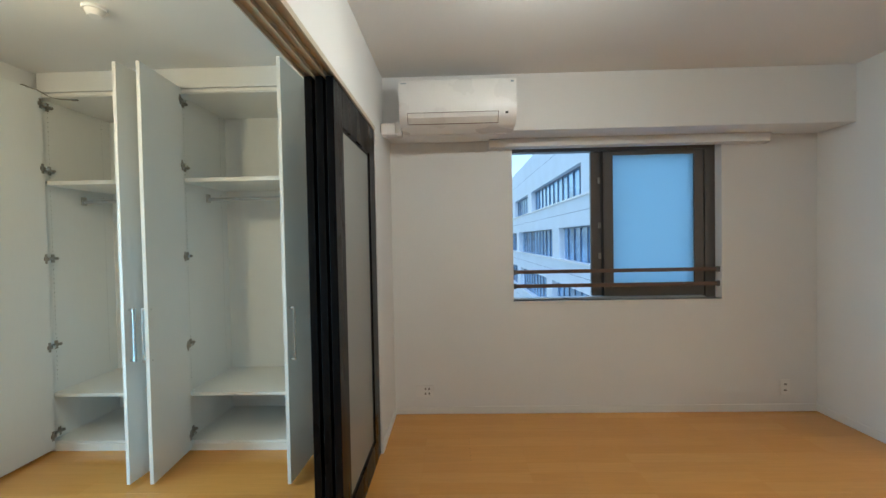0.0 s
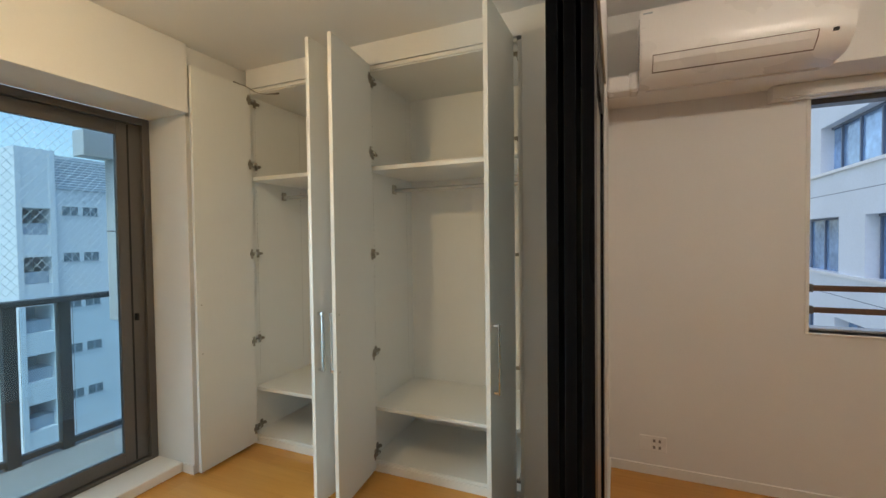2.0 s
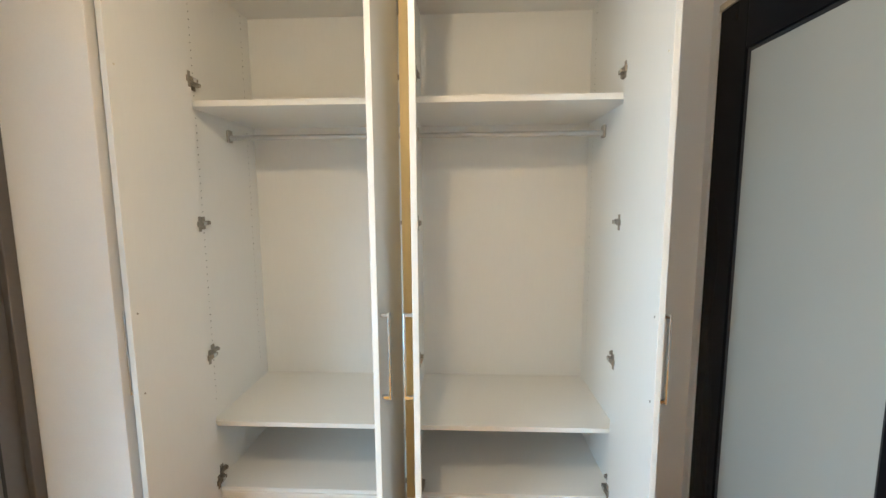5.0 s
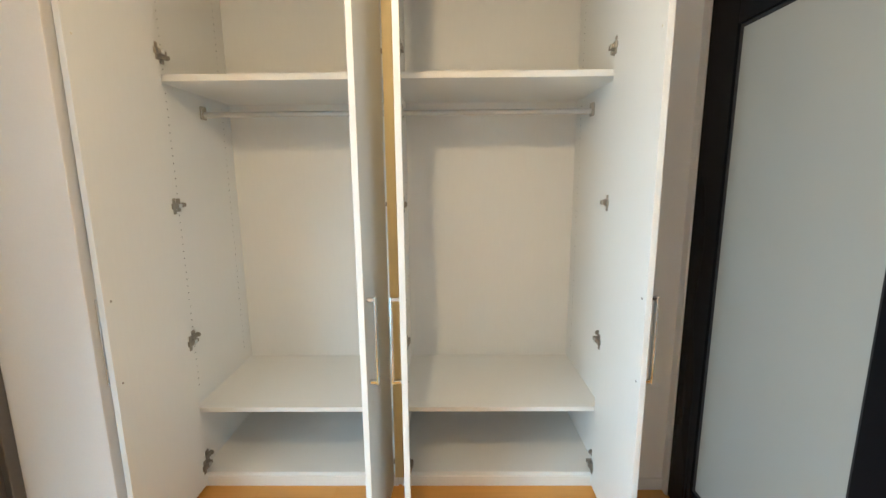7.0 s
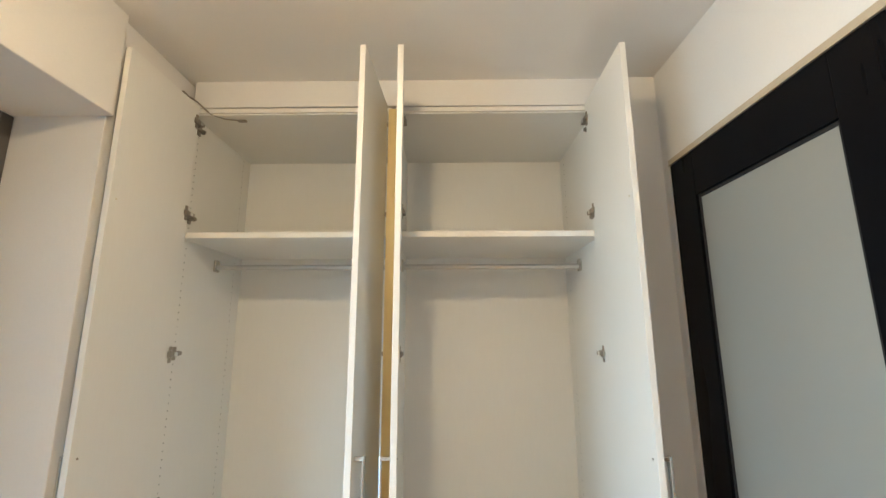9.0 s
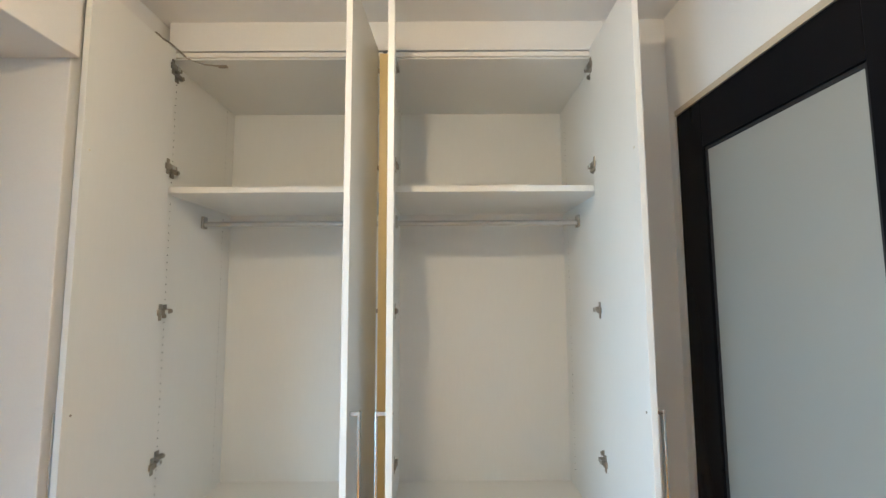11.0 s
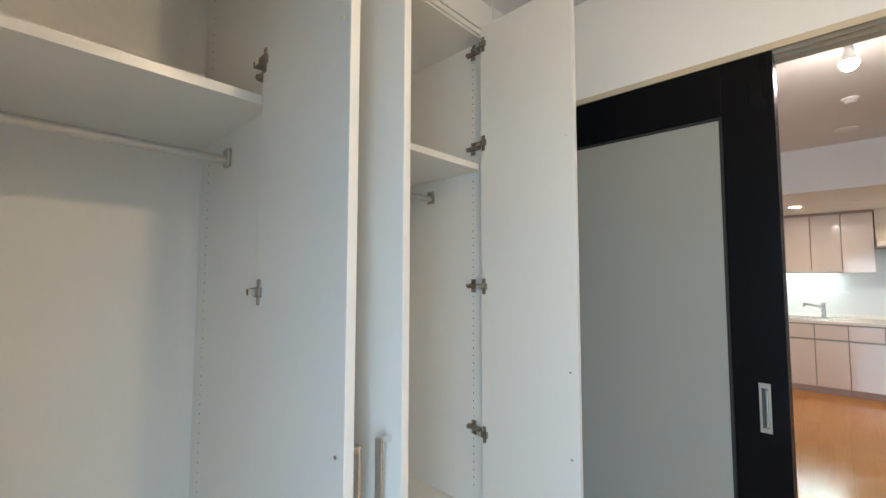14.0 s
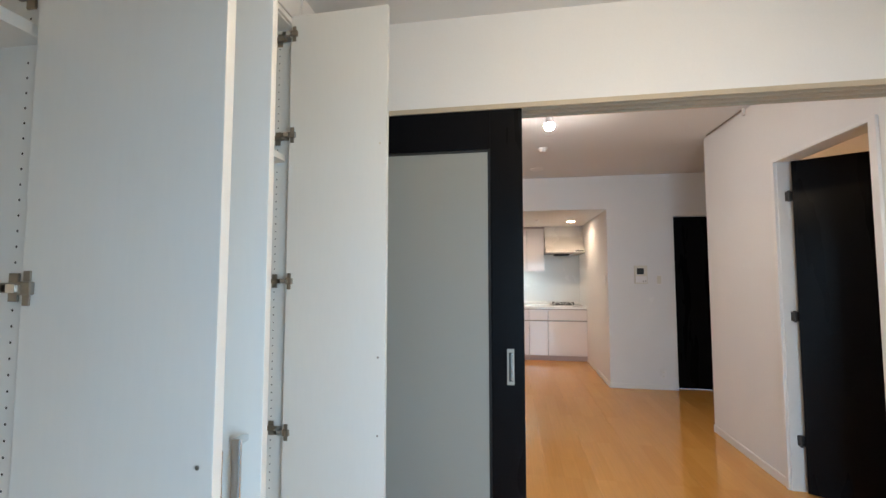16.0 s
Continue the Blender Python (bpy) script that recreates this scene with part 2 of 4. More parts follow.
def mesh_of(name, bm, material, smooth=False):
    me = bpy.data.meshes.new(name)
    bm.to_mesh(me)
    bm.free()
    me.materials.append(material)
    if smooth:
        for p in me.polygons:
            p.use_smooth = True
        me.set_sharp_from_angle(angle=radians(40))
    return me


def part(name, bm, material, parent, label="", smooth=False):
    ob = new(name, mesh_of(name, bm, material, smooth))
    ob.parent = parent
    return tagged(ob, label)


def thing(name, at, label, category, group="", kind=""):
    ob = new(name)
    ob.location = at
    ob.empty_display_size = 0.1
    return tagged(ob, label, category, group, kind)


def solid(name, bm, material, label, category, group="", kind="", at=(0, 0, 0), smooth=False):
    ob = new(name, mesh_of(name, bm, material, smooth))
    ob.location = at
    return tagged(ob, label, category, group, kind)


def structure(name, bm, material, label, category):
    return solid(name, bm, material, label, category, kind="structure")


# ---- setting: walls, ceilings, floors ----
H = 2.42
structure("wall_north", boxes((-0.622, 0.42, 3.13, 3.28, 0, H), (1.95, 2.79, 3.13, 3.28, 0, H), (0.42, 1.95, 3.13, 3.28, 0, 0.845), (0.42, 1.95, 3.13, 3.28, 1.995, H)),
          PAPER, "white woven wallpaper wall round a window", "wall")
structure("beam_north", boxes((-0.488, 2.64, 2.83, 3.13, 2.042, H), bevel=0.004), PAPER, "boxed white beam along the window wall", "beam")
structure("wall_east", boxes((2.64, 2.79, 2.42, 3.13, 0, H), (2.64, 2.79, 0.645, 2.42, 2.03, H), (2.64, 2.79, -0.07, 0.645, 0, H), (2.64, 2.79, -0.95, -0.07, 1.935, H), (2.64, 2.79, -1.8, -0.95, 0, H)),
          PAPER, "white wallpaper wall with kitchen alcove and door opening", "wall")
structure("wall_alcove_south", boxes((2.79, 4.8, 0.545, 0.645, 0, 2.13)), PAPER, "white side wall of the kitchen alcove", "wall")
structure("wall_alcove_north", boxes((2.79, 4.8, 2.42, 2.52, 0, 2.13)), PAPER, "white far side wall of the kitchen alcove", "wall")
structure("wall_alcove_back", boxes((4.7, 4.8, 0.645, 2.42, 0, 2.13)), PANEL, "smooth white splashback wall behind the kitchen", "wall")
structure("ceiling_alcove", boxes((2.79, 4.7, 0.645, 2.42, 2.03, 2.13)), CEIL, "low white ceiling over the kitchen", "ceiling")
structure("wall_south", boxes((-3.0, -0.27, 0.015, 0.115, 0, H), (0.432, 1.38, 0.015, 0.115, 0, H), (-0.27, 0.432, 0.015, 0.115, 1.96, H)), PAPER, "white wallpaper wall with a doorway", "wall")
structure("wall_hall_side", boxes((1.28, 1.38, -1.8, 0.015, 0, H)), PAPER, "white side wall of the hall", "wall")
structure("wall_hall_end", boxes((1.28, 2.79, -1.9, -1.8, 0, H)), PAPER, "plain wall at the end of the hall", "wall")
structure("wall_washroom", boxes((-0.8, 1.28, -1.5, -1.4, 0, H), (-0.8, -0.7, -1.4, 0.015, 0, H)), PAPER, "plain walls of the small room behind the door", "wall")
structure("wall_partition", boxes((-0.622, -0.488, 2.537, 3.13, 0, H), (-0.622, -0.488, 0.115, 2.537, 2.012, H)), PAPER, "white partition wall over the sliding doors", "wall")
structure("wall_closet_back", boxes((-2.98, -0.622, 3.18, 3.28, 0, H)), PAPER, "plain wall behind the closet", "wall")
structure("wall_closet_side", boxes((-0.865, -0.622, 2.575, 3.18, 0, H)), PAPER, "white wall pier between closet and partition", "wall")
structure("wall_closet_head", boxes((-2.64, -0.865, 2.585, 3.18, 2.297, H)), PAPER, "white fascia above the closet", "wall")
structure("wall_pier_west", boxes((-2.98, -2.668, 2.185, 3.18, 0, H), bevel=0.003), PAPER, "white wall pier beside the balcony window", "wall")
structure("wall_west", boxes((-3.08, -2.76, 0.115, 0.42, 0, H), (-3.08, -2.98, 0.42, 3.28, 2.075, H), (-3.08, -2.98, 2.185, 3.28, -0.2, 2.075)), PAPER, "white wall round the balcony window", "wall")
structure("beam_west", boxes((-2.98, -2.64, 0.42, 2.185, 2.04, H), bevel=0.004), PAPER, "boxed white beam over the balcony window", "beam")
structure("ceiling", boxes((-3.08, 2.79, -1.9, 3.28, H, H + 0.12)), CEIL, "white papered ceiling", "ceiling")
structure("trim_balcony_sill", boxes((-2.97, -2.76, 0.42, 2.185, 0, 0.055), bevel=0.006), PAINT, "white sill step under the balcony window", "sill")

bb = bmesh.new()
for r in ((-0.49, 2.64, 3.121, 3.13), (2.631, 2.64, 2.42, 3.121), (2.631, 2.64, -0.07, 0.645), (2.64, 4.04, 0.645, 0.654), (0.455, 1.38, 0.115, 0.124), (1.38, 1.389, -1.8, 0.115), (-0.488, -0.479, 2.537, 3.121),
          (-0.865, -0.622, 2.566, 2.575), (-2.755, -2.668, 2.176, 2.185)):
    box(bb, r[0], r[1], r[2], r[3], 0.0, 0.055, bevel=0.002, segments=1)
structure("baseboard", bb, PAINT, "low white baseboards", "baseboard")

# three grooved tracks over the sliding doors
structure("trim_track", boxes((-0.622, -0.617, 0.115, 2.535, 1.99, 2.012), (-0.583, -0.572, 0.115, 2.535, 1.99, 2.012), (-0.538, -0.529, 0.115, 2.535, 1.99, 2.012), (-0.495, -0.488, 0.115, 2.535, 1.99, 2.012),
                              (-0.617, -0.495, 0.115, 2.535, 2.008, 2.0118)), TRACK, "beige grooved head track for sliding doors", "track")
floor = structure("floor", boxes((-2.98, 4.95, -1.9, 3.28, -0.2, -0.012)), SUBFLOOR, "honey-coloured laminate floor of long boards", "floor")


# ---- window in the north wall ----
def frame_ring(bm, u0, u1, z0, z1, w, lo, hi, axis="y", bevel=0.002, top=None, side=None):
    """A rectangular frame of bars w wide, between lo and hi across."""
    v = side or w
    rows = ((u0, u0 + v, z0, z1), (u1 - v, u1, z0, z1), (u0 + v, u1 - v, z0, z0 + w), (u0 + v, u1 - v, z1 - (top or w), z1))
    for a, b, c, d in rows:
        if axis == "y":
            box(bm, a, b, lo, hi, c, d, bevel=bevel, segments=1)
        else:
            box(bm, lo, hi, a, b, c, d, bevel=bevel, segments=1)


win = thing("window_1", (1.185, 3.2, 0.845), "bronze aluminium sliding window, half open with obscure glass", "window", kind="structure")
wx, wz = 1.185, 0.845
bm = boxes((0.422 - wx, 0.43 - wx, 0.0, 0.078, 0.002, 1.148), (1.875 - wx, 1.948 - wx, 0.0, 0.078, 0.002, 1.148), (0.43 - wx, 1.875 - wx, 0.0, 0.078, 1.122, 1.148))
part("window_frame", bm, BRONZE, win)
part("threshold", boxes((0.43 - wx, 1.875 - wx, 0.0, 0.078, 0.002, 0.012), bevel=0.002), ALU, win, "pale aluminium sliding threshold")
for i, (x0, x1, y0, w) in enumerate(((1.122, 1.868, 0.006, 0.07), (1.035, 1.873, 0.042, 0.085))):
    bm = bmesh.new()
    frame_ring(bm, x0 - wx, x1 - wx, 0.862 - wz, 1.965 - wz, 0.085, y0, y0 + 0.028, top=0.032, side=w)
    sash = part("sash", bm, BRONZE, win)
    part("pane", boxes((x0 + w - wx, x1 - w - wx, y0 + 0.011, y0 + 0.017, 0.947 - wz, 1.933 - wz)), FROSTWIN if i == 0 else CLEAR, sash, "pale blue obscure glass" if i == 0 else "clear glass")
part("gasket", boxes((1.105 - wx, 1.120 - wx, 0.01, 0.03, 0.862 - wz, 1.965 - wz)), RUBBER, win, "black meeting-stile seal")
bm = bmesh.new()
for z in (1.15, 1.38, 1.72):
    box(bm, 1.075 - wx, 1.092 - wx, -0.016, 0.006, z - wz, z + 0.045 - wz, bevel=0.004)
part("latch", bm, DULL, win, "small dark sash latches")
part("window_sill", boxes((0.405 - wx, 1.965 - wx, -0.078, -0.001, -0.012, 0.0), bevel=0.003), PAINT, win, "white sill board")
bm = boxes((0.405 - wx, 0.42 - wx, -0.076, -0.069, 0, 1.15), (1.95 - wx, 1.965 - wx, -0.076, -0.069, 0, 1.15))
part("casing", bm, PAINT, win, "thin white casing")
for z in (1.062, 0.955):
    bar = thing("window_guard_bar", (1.185, 3.16, z), "brown metal guard bar across the window opening", "guard bar", "window guard bars")
    part("bar", boxes((-0.763, 0.742, -0.014, 0.0, -0.014, 0.014), bevel=0.003), BARWOOD, bar)
    for x in (-0.765, 0.742):
        part("bracket", boxes((x, x + 0.023, -0.018, 0.004, -0.02, 0.02), bevel=0.003), BRONZE, bar, "dark end bracket")

rail = thing("curtain_rail", (1.25, 3.13, 1.98), "white curtain rail under the beam above the window", "curtain rail")
part("cover", boxes((-1.0, 1.0, -0.08, 0.0, 0.0, 0.0605), bevel=0.004), PAINT, rail)
part("channel", boxes((-0.99, 0.99, -0.05, -0.02, -0.004, 0.0)), PAINT, rail)
for x in (-1.003, 0.997):
    part("end_cap", boxes((x, x + 0.006, -0.085, 0.0, -0.008, 0.061), bevel=0.002), PAINT, rail)

# ---- air conditioner ----
ac = thing("air_conditioner", (0.015, 2.83, 2.03), "white wall-mounted air conditioner under the ceiling", "air conditioner")
bm = bmesh.new()
prism(bm, [(0.0, 0.285), (-0.20, 0.288), (-0.213, 0.282), (-0.218, 0.27), (-0.222, 0.13), (-0.215, 0.085), (-0.20, 0.055), (-0.155, 0.018), (-0.12, 0.006), (0.0, 0.0)], "x", -0.365, 0.37)
bmesh.ops.bevel(bm, geom=[e for e in bm.edges if abs(e.verts[0].co.x - e.verts[1].co.x) < 1e-6], offset=0.006, segments=2, affect="EDGES")
body = part("body", bm, PLASTIC, ac, smooth=True)
bm = bmesh.new()
for r in ((-0.312, 0.255, 0.0795, 0.0825), (-0.312, 0.255, 0.022, 0.025), (-0.315, -0.312, 0.022, 0.0825), (0.255, 0.258, 0.022, 0.0825)):
    if r[1] - r[0] > 0.1:
        y = -0.216 if r[2] > 0.05 else -0.165
        box(bm, r[0], r[1], y - 0.001, y + 0.02, r[2], r[3])
    else:
        prism(bm, [(-0.2165, 0.0825), (-0.204, 0.055), (-0.163, 0.022), (-0.15, 0.022), (-0.19, 0.06), (-0.20, 0.0825)], "x", r[0], r[1])
part("louver_gap", bm, BARWOOD, ac, "dark seam round the air flap")
bm = bmesh.new()
prism(bm, [(-0.2175, 0.079), (-0.2045, 0.0545), (-0.1665, 0.0262), (-0.155, 0.03), (-0.19, 0.06), (-0.20, 0.079)], "x", -0.311, 0.254)
part("flap", bm, PLASTIC, ac, "closed white air flap")
part("sensor", boxes((0.30, 0.318, -0.2155, -0.20, 0.068, 0.080), bevel=0.002), DARK, ac, "small dark sensor window")
part("badge", boxes((-0.352, -0.315, -0.2205, -0.215, 0.262, 0.267)), RENDERDK, ac, "grey maker's mark")
part("badge", boxes((0.335, 0.352, -0.2205, -0.215, 0.258, 0.268)), RENDERDK, ac, "grey corner mark")
part("back_plate", boxes((-0.33, 0.33, -0.002, 0.0, -0.008, 0.01)), PLASTIC, ac)
duct = thing("pipe_cover", (-0.41, 2.83, 2.01), "white pipe cover beside the air conditioner", "pipe cover")
part("cover", boxes((-0.078, 0.06, -0.11, 0.0, 0.0, 0.075), bevel=0.012), PLASTIC, duct)
part("collar", boxes((0.02, 0.058, -0.12, 0.0, -0.004, 0.082), bevel=0.01), PLASTIC, duct)


# ---- outlets, switches ----
def wall_plate(name, at, label, turn, w, h, slots, category="outlet"):
    """A small plate facing -y, turned round z."""
    ob = thing(name, at, label, category, "wall plates")
    ob.rotation_euler = (0, 0, radians(turn))
    part("plate", boxes((-w / 2, w / 2, -0.008, 0.0, -h / 2, h / 2), bevel=0.003), PLASTIC, ob)
    for x, z, sw, sh, m in slots:
        part("socket" if m is SLOT else "rocker", boxes((x - sw / 2, x + sw / 2, -0.0095, -0.004, z - sh / 2, z + sh / 2), bevel=0.0012 if m is not SLOT else 0), m, ob)
    return ob


wall_plate("outlet", (-0.262, 3.13, 0.174), "white double outlet plate low on the wall", 0, 0.135, 0.085, [(0.005, 0.018, 0.012, 0.016, SLOT), (0.005, -0.018, 0.012, 0.016, SLOT), (0.033, 0.018, 0.012, 0.016, SLOT), (0.033, -0.018, 0.012, 0.016, SLOT), (-0.035, 0, 0.045, 0.06, PLASTIC)])
wall_plate("outlet", (2.405, 3.13, 0.18), "narrow white outlet plate low on the wall", 0, 0.07, 0.115, [(0.0, 0.022, 0.02, 0.012, SLOT), (0.0, -0.022, 0.02, 0.012, SLOT)])
wall_plate("outlet", (2.64, 0.085, 0.17), "white outlet plate low beside the hall", -90, 0.07, 0.115, [(0.0, 0.022, 0.02, 0.012, IVORY), (0.0, -0.022, 0.02, 0.012, IVORY)])
wall_plate("light_switch", (2.64, 0.10, 1.215), "white light switch beside the intercom", -90, 0.075, 0.118, [(0.0, 0.0, 0.045, 0.085, IVORY)], "switch")
wall_plate("light_switch", (2.80, 0.645, 1.20), "white light switch on the alcove wall", 180, 0.07, 0.118, [(0.0, 0.0, 0.045, 0.085, PLASTIC)], "switch")

# ---- sliding doors, stacked at the end of the opening ----
def sliding_door(x, label, pull):
    d = thing("sliding_door", (x, 2.1, 0.0), label, "sliding door", "stacked sliding doors")
    t = 0.0155
    y0, y1 = 1.68 - 2.1, 2.535 - 2.1
    part("stile", boxes((-t, t, y0, y0 + 0.138, 0.006, 1.99), bevel=0.002), BLACKWOOD, d)
    part("stile", boxes((-t, t, y1 - 0.148, y1, 0.006, 1.99), bevel=0.002), BLACKWOOD, d)
    part("top_rail", boxes((-t, t, y0 + 0.138, y1 - 0.148, 1.818, 1.99), bevel=0.002), BLACKWOOD, d)
    part("bottom_rail", boxes((-t, t, y0 + 0.138, y1 - 0.148, 0.006, 0.145), bevel=0.002), BLACKWOOD, d)
    part("pane", boxes((-0.004, 0.004, y0 + 0.146, y1 - 0.156, 0.153, 1.81)), FROST, d, "frosted pale green glass")
    bm = bmesh.new()
    frame_ring(bm, y0 + 0.138, y1 - 0.148, 0.145, 1.818, 0.012, -0.0075, 0.0075, axis="x", bevel=0.0015)
    part("glazing_bead", bm, RUBBER, d)
    if pull:
        p = part("pull_plate", boxes((-t - 0.003, -t + 0.002, y0 + 0.043, y0 + 0.073, 0.808, 0.957), bevel=0.001), DULL, d, "recessed steel finger pull")
        # raised dark slab: the shade of the pull's hollow, put in as colour
        part("recess_shade", boxes((-t - 0.0042, -t, y0 + 0.050, y0 + 0.066, 0.823, 0.942), bevel=0.0005), SCREEN, p)
        bm = bmesh.new()
        rod(bm, (-t - 0.0045, y0 + 0.054, 0.826), (-t - 0.0045, y0 + 0.054, 0.94), 0.003, 10)
        part("lip", bm, CHROME, p)
    return d


sliding_door(-0.600, "black wooden sliding door with frosted glass and steel pull", True)
sliding_door(-0.555, "black wooden sliding door stacked between two others", False)
sliding_door(-0.5115, "black wooden sliding door with frosted glass facing the living room", False)

# ---- closet ----
HINGES = (2.225, 1.815, 1.243, 0.677, 0.105)
YF, YB = 2.60, 3.165


def side_holes(x, face):
    """Rows of tiny shelf-peg holes on a side panel."""
    bm = bmesh.new()
    for y in (YF + 0.058, YB - 0.09):
        for k in range(62):
            z = 0.45 + k * 0.03
            if abs(z - 1.73) > 0.03:
                m = Matrix.Translation((x + face * 0.0008, y, z)) @ Matrix.Rotation(radians(90), 4, "Y")
                bmesh.ops.create_circle(bm, cap_ends=True, segments=8, radius=0.0026, matrix=m)
    return bm


def shelf(x0, x1, z0, z1):
    """A shelf with softly rounded front corners."""
    r = 0.03
    pts = [(x1, YB - 0.012), (x0, YB - 0.012)]
    for k in range(5):
        a = radians(180 + 22.5 * k)
        pts.append((x0 + r + r * math.cos(a), YF + 0.012 + r + r * math.sin(a)))
    for k in range(5):
        a = radians(270 + 22.5 * k)
        pts.append((x1 - r + r * math.cos(a), YF + 0.012 + r + r * math.sin(a)))
    bm = bmesh.new()
    prism(bm, pts, "z", z0, z1)
    return bm


def shifted(bm, o):
    bmesh.ops.translate(bm, verts=bm.verts, vec=(-o[0], -o[1], -o[2]))
    return bm


def closet_unit(x0, x1, label, sides):
    """A carcass with inner faces at x0 and x1."""
    o = ((x0 + x1) / 2, 2.9, 0.0)
    u = thing("closet_unit", o, label, "closet", "built-in closet units")
    for xa, xb, f in sides:
        s = part("side_panel", shifted(boxes((xa, xb, YF, YB, 0.0, 2.285), bevel=0.001), o), MELAMINE, u)
        tagged(part("peg_holes", shifted(side_holes(x0 if f > 0 else x1, f), o), HOLE, s), kind="stuff")
    part("back_panel", shifted(boxes((x0, x1, YB - 0.012, YB, 0.05, 2.267)), o), MELAMINE, u)
    part("top_panel", shifted(boxes((x0, x1, YF, YB - 0.012, 2.267, 2.285), bevel=0.001), o), MELAMINE, u)
    part("head_strip", shifted(boxes((x0, x1, YF - 0.012, YF, 2.272, 2.292), bevel=0.001), o), EDGE, u)
    part("bottom_panel", shifted(boxes((x0, x1, YF, YB - 0.012, 0.045, 0.062), bevel=0.001), o), MELAMINE, u)
    part("plinth", shifted(boxes((x0, x1, YF - 0.008, YF + 0.01, 0.0, 0.045), bevel=0.001), o), EDGE, u)
    part("shelf", shifted(shelf(x0, x1, 0.346, 0.366), o), MELAMINE, u)
    part("shelf", shifted(shelf(x0, x1, 1.716, 1.74), o), MELAMINE, u)
    bm = bmesh.new()
    rod(bm, (x0, 2.9, 1.632), (x1, 2.9, 1.632), 0.0125)
    r = part("hanging_rail", shifted(bm, o), SATIN, u, "round satin hanging rail", smooth=True)
    for xa, xb in ((x0, x0 + 0.012), (x1 - 0.012, x1)):
        bm = boxes((xa, xb, 2.88, 2.92, 1.61, 1.668), bevel=0.004)
        part("rail_bracket", shifted(bm, o), STEEL, r)
    return u, o


def closet_door(u, o, xd, out, inner, lean=0.0):
    """A door opened square; out is the side on which its front faces, inner the carcass face that it hangs on."""
    t, y0, y1 = 0.010, 2.185, 2.588

    def swung(bm):
        bmesh.ops.rotate(bm, verts=bm.verts, cent=(xd, y1, 0), matrix=Matrix.Rotation(math.atan2(lean, y1 - y0), 3, "Z"))
        return shifted(bm, o)
    d = part("door", swung(boxes((xd - t, xd + t, y0, y1, 0.018, 2.30), bevel=0.0015)), MELAMINE, u, "white closet door opened square")
    yh = y0 + 0.032
    fx = xd + out * t
    bm = bmesh.new()
    for z in (0.690, 0.968):
        box(bm, min(fx, fx + out * 0.030), max(fx, fx + out * 0.030), yh - 0.007, yh + 0.007, z - 0.006, z + 0.006, bevel=0.002)
    box(bm, min(fx + out * 0.024, fx + out * 0.032), max(fx + out * 0.024, fx + out * 0.032), yh - 0.009, yh + 0.009, 0.682, 0.976, bevel=0.003)
    part("handle", swung(bm), CHROME, d, "satin chrome bar handle")
    ix = xd - out * t
    for z in (0.690, 0.968, 1.76):
        bm = bmesh.new()
        m = Matrix.Translation((ix - out * 0.0006, yh - 0.005, z)) @ Matrix.Rotation(radians(90), 4, "Y")
        bmesh.ops.create_cone(bm, cap_ends=True, segments=10, radius1=0.004, radius2=0.003, depth=0.0025, matrix=m)
        part("screw", swung(bm), DULL if z < 1 else IVORY, d)
    for z in HINGES:
        bm = bmesh.new()
        # cup flange on the door
        box(bm, min(ix, ix - out * 0.004), max(ix, ix - out * 0.004), y1 - 0.022, y1 - 0.006, z - 0.031, z + 0.031, bevel=0.0018)
        box(bm, min(ix, ix - out * 0.010), max(ix, ix - out * 0.010), y1 - 0.030, y1 - 0.002, z - 0.012, z + 0.012, bevel=0.003)
        # bent arm reaching back to the plate on the side panel
        ax0 = ix - out * 0.012
        box(bm, min(ix, ax0), max(ix, ax0), y1 - 0.012, y1 + 0.03, z - 0.007, z + 0.007, bevel=0.0015)
        px0, px1 = (inner - 0.014, inner) if out > 0 else (inner, inner + 0.014)
        box(bm, min(px0, ax0), max(px1, ix), y1 + 0.018, y1 + 0.034, z - 0.008, z + 0.008, bevel=0.0015)
        box(bm, px0, px1, y1 + 0.026, y1 + 0.096, z - 0.009, z + 0.009, bevel=0.003)
        pa, pb = (inner - 0.005, inner) if out > 0 else (inner, inner + 0.005)
        box(bm, pa, pb, y1 + 0.056, y1 + 0.078, z - 0.027, z + 0.027, bevel=0.0015)
        rod(bm, ((px0 if out > 0 else px1), y1 + 0.088, z), ((px0 - 0.004 if out > 0 else px1 + 0.004), y1 + 0.088, z), 0.008, 12)
        part("hinge", shifted(bm, o), DULL, d, "nickel cup hinge")
        link = boxes((min(ax0, ax0 - out * 0.002), max(ax0, ax0 - out * 0.002), y1 - 0.004, y1 + 0.016, z - 0.0075, z + 0.0075))
        part("hinge_link", shifted(link, o), CHROME, d, "bright hinge link")
    return d


left, lo_ = closet_unit(-2.650, -1.769, "white built-in closet with open doors beside the balcony window", ((-2.667, -2.650, 1),))
closet_door(left, lo_, -2.623, -1, -2.650)
closet_door(left, lo_, -1.797, 1, -1.769, -0.017)
right, ro_ = closet_unit(-1.752, -0.889, "white built-in closet with open doors beside the partition", ((-1.769, -1.752, 1), (-0.889, -0.871, -1)))
closet_door(right, ro_, -1.725, -1, -1.752, 0.041)
closet_door(right, ro_, -0.916, 1, -0.889, -0.012)
tagged(part("peg_holes", shifted(side_holes(-1.769, -1), lo_), HOLE, left), kind="stuff")

part("front_strip", shifted(boxes((-1.781, -1.742, YF - 0.013, YF - 0.001, 0.045, 2.285), bevel=0.001), ro_), STRIP, right, "yellowish front strip between the doors")

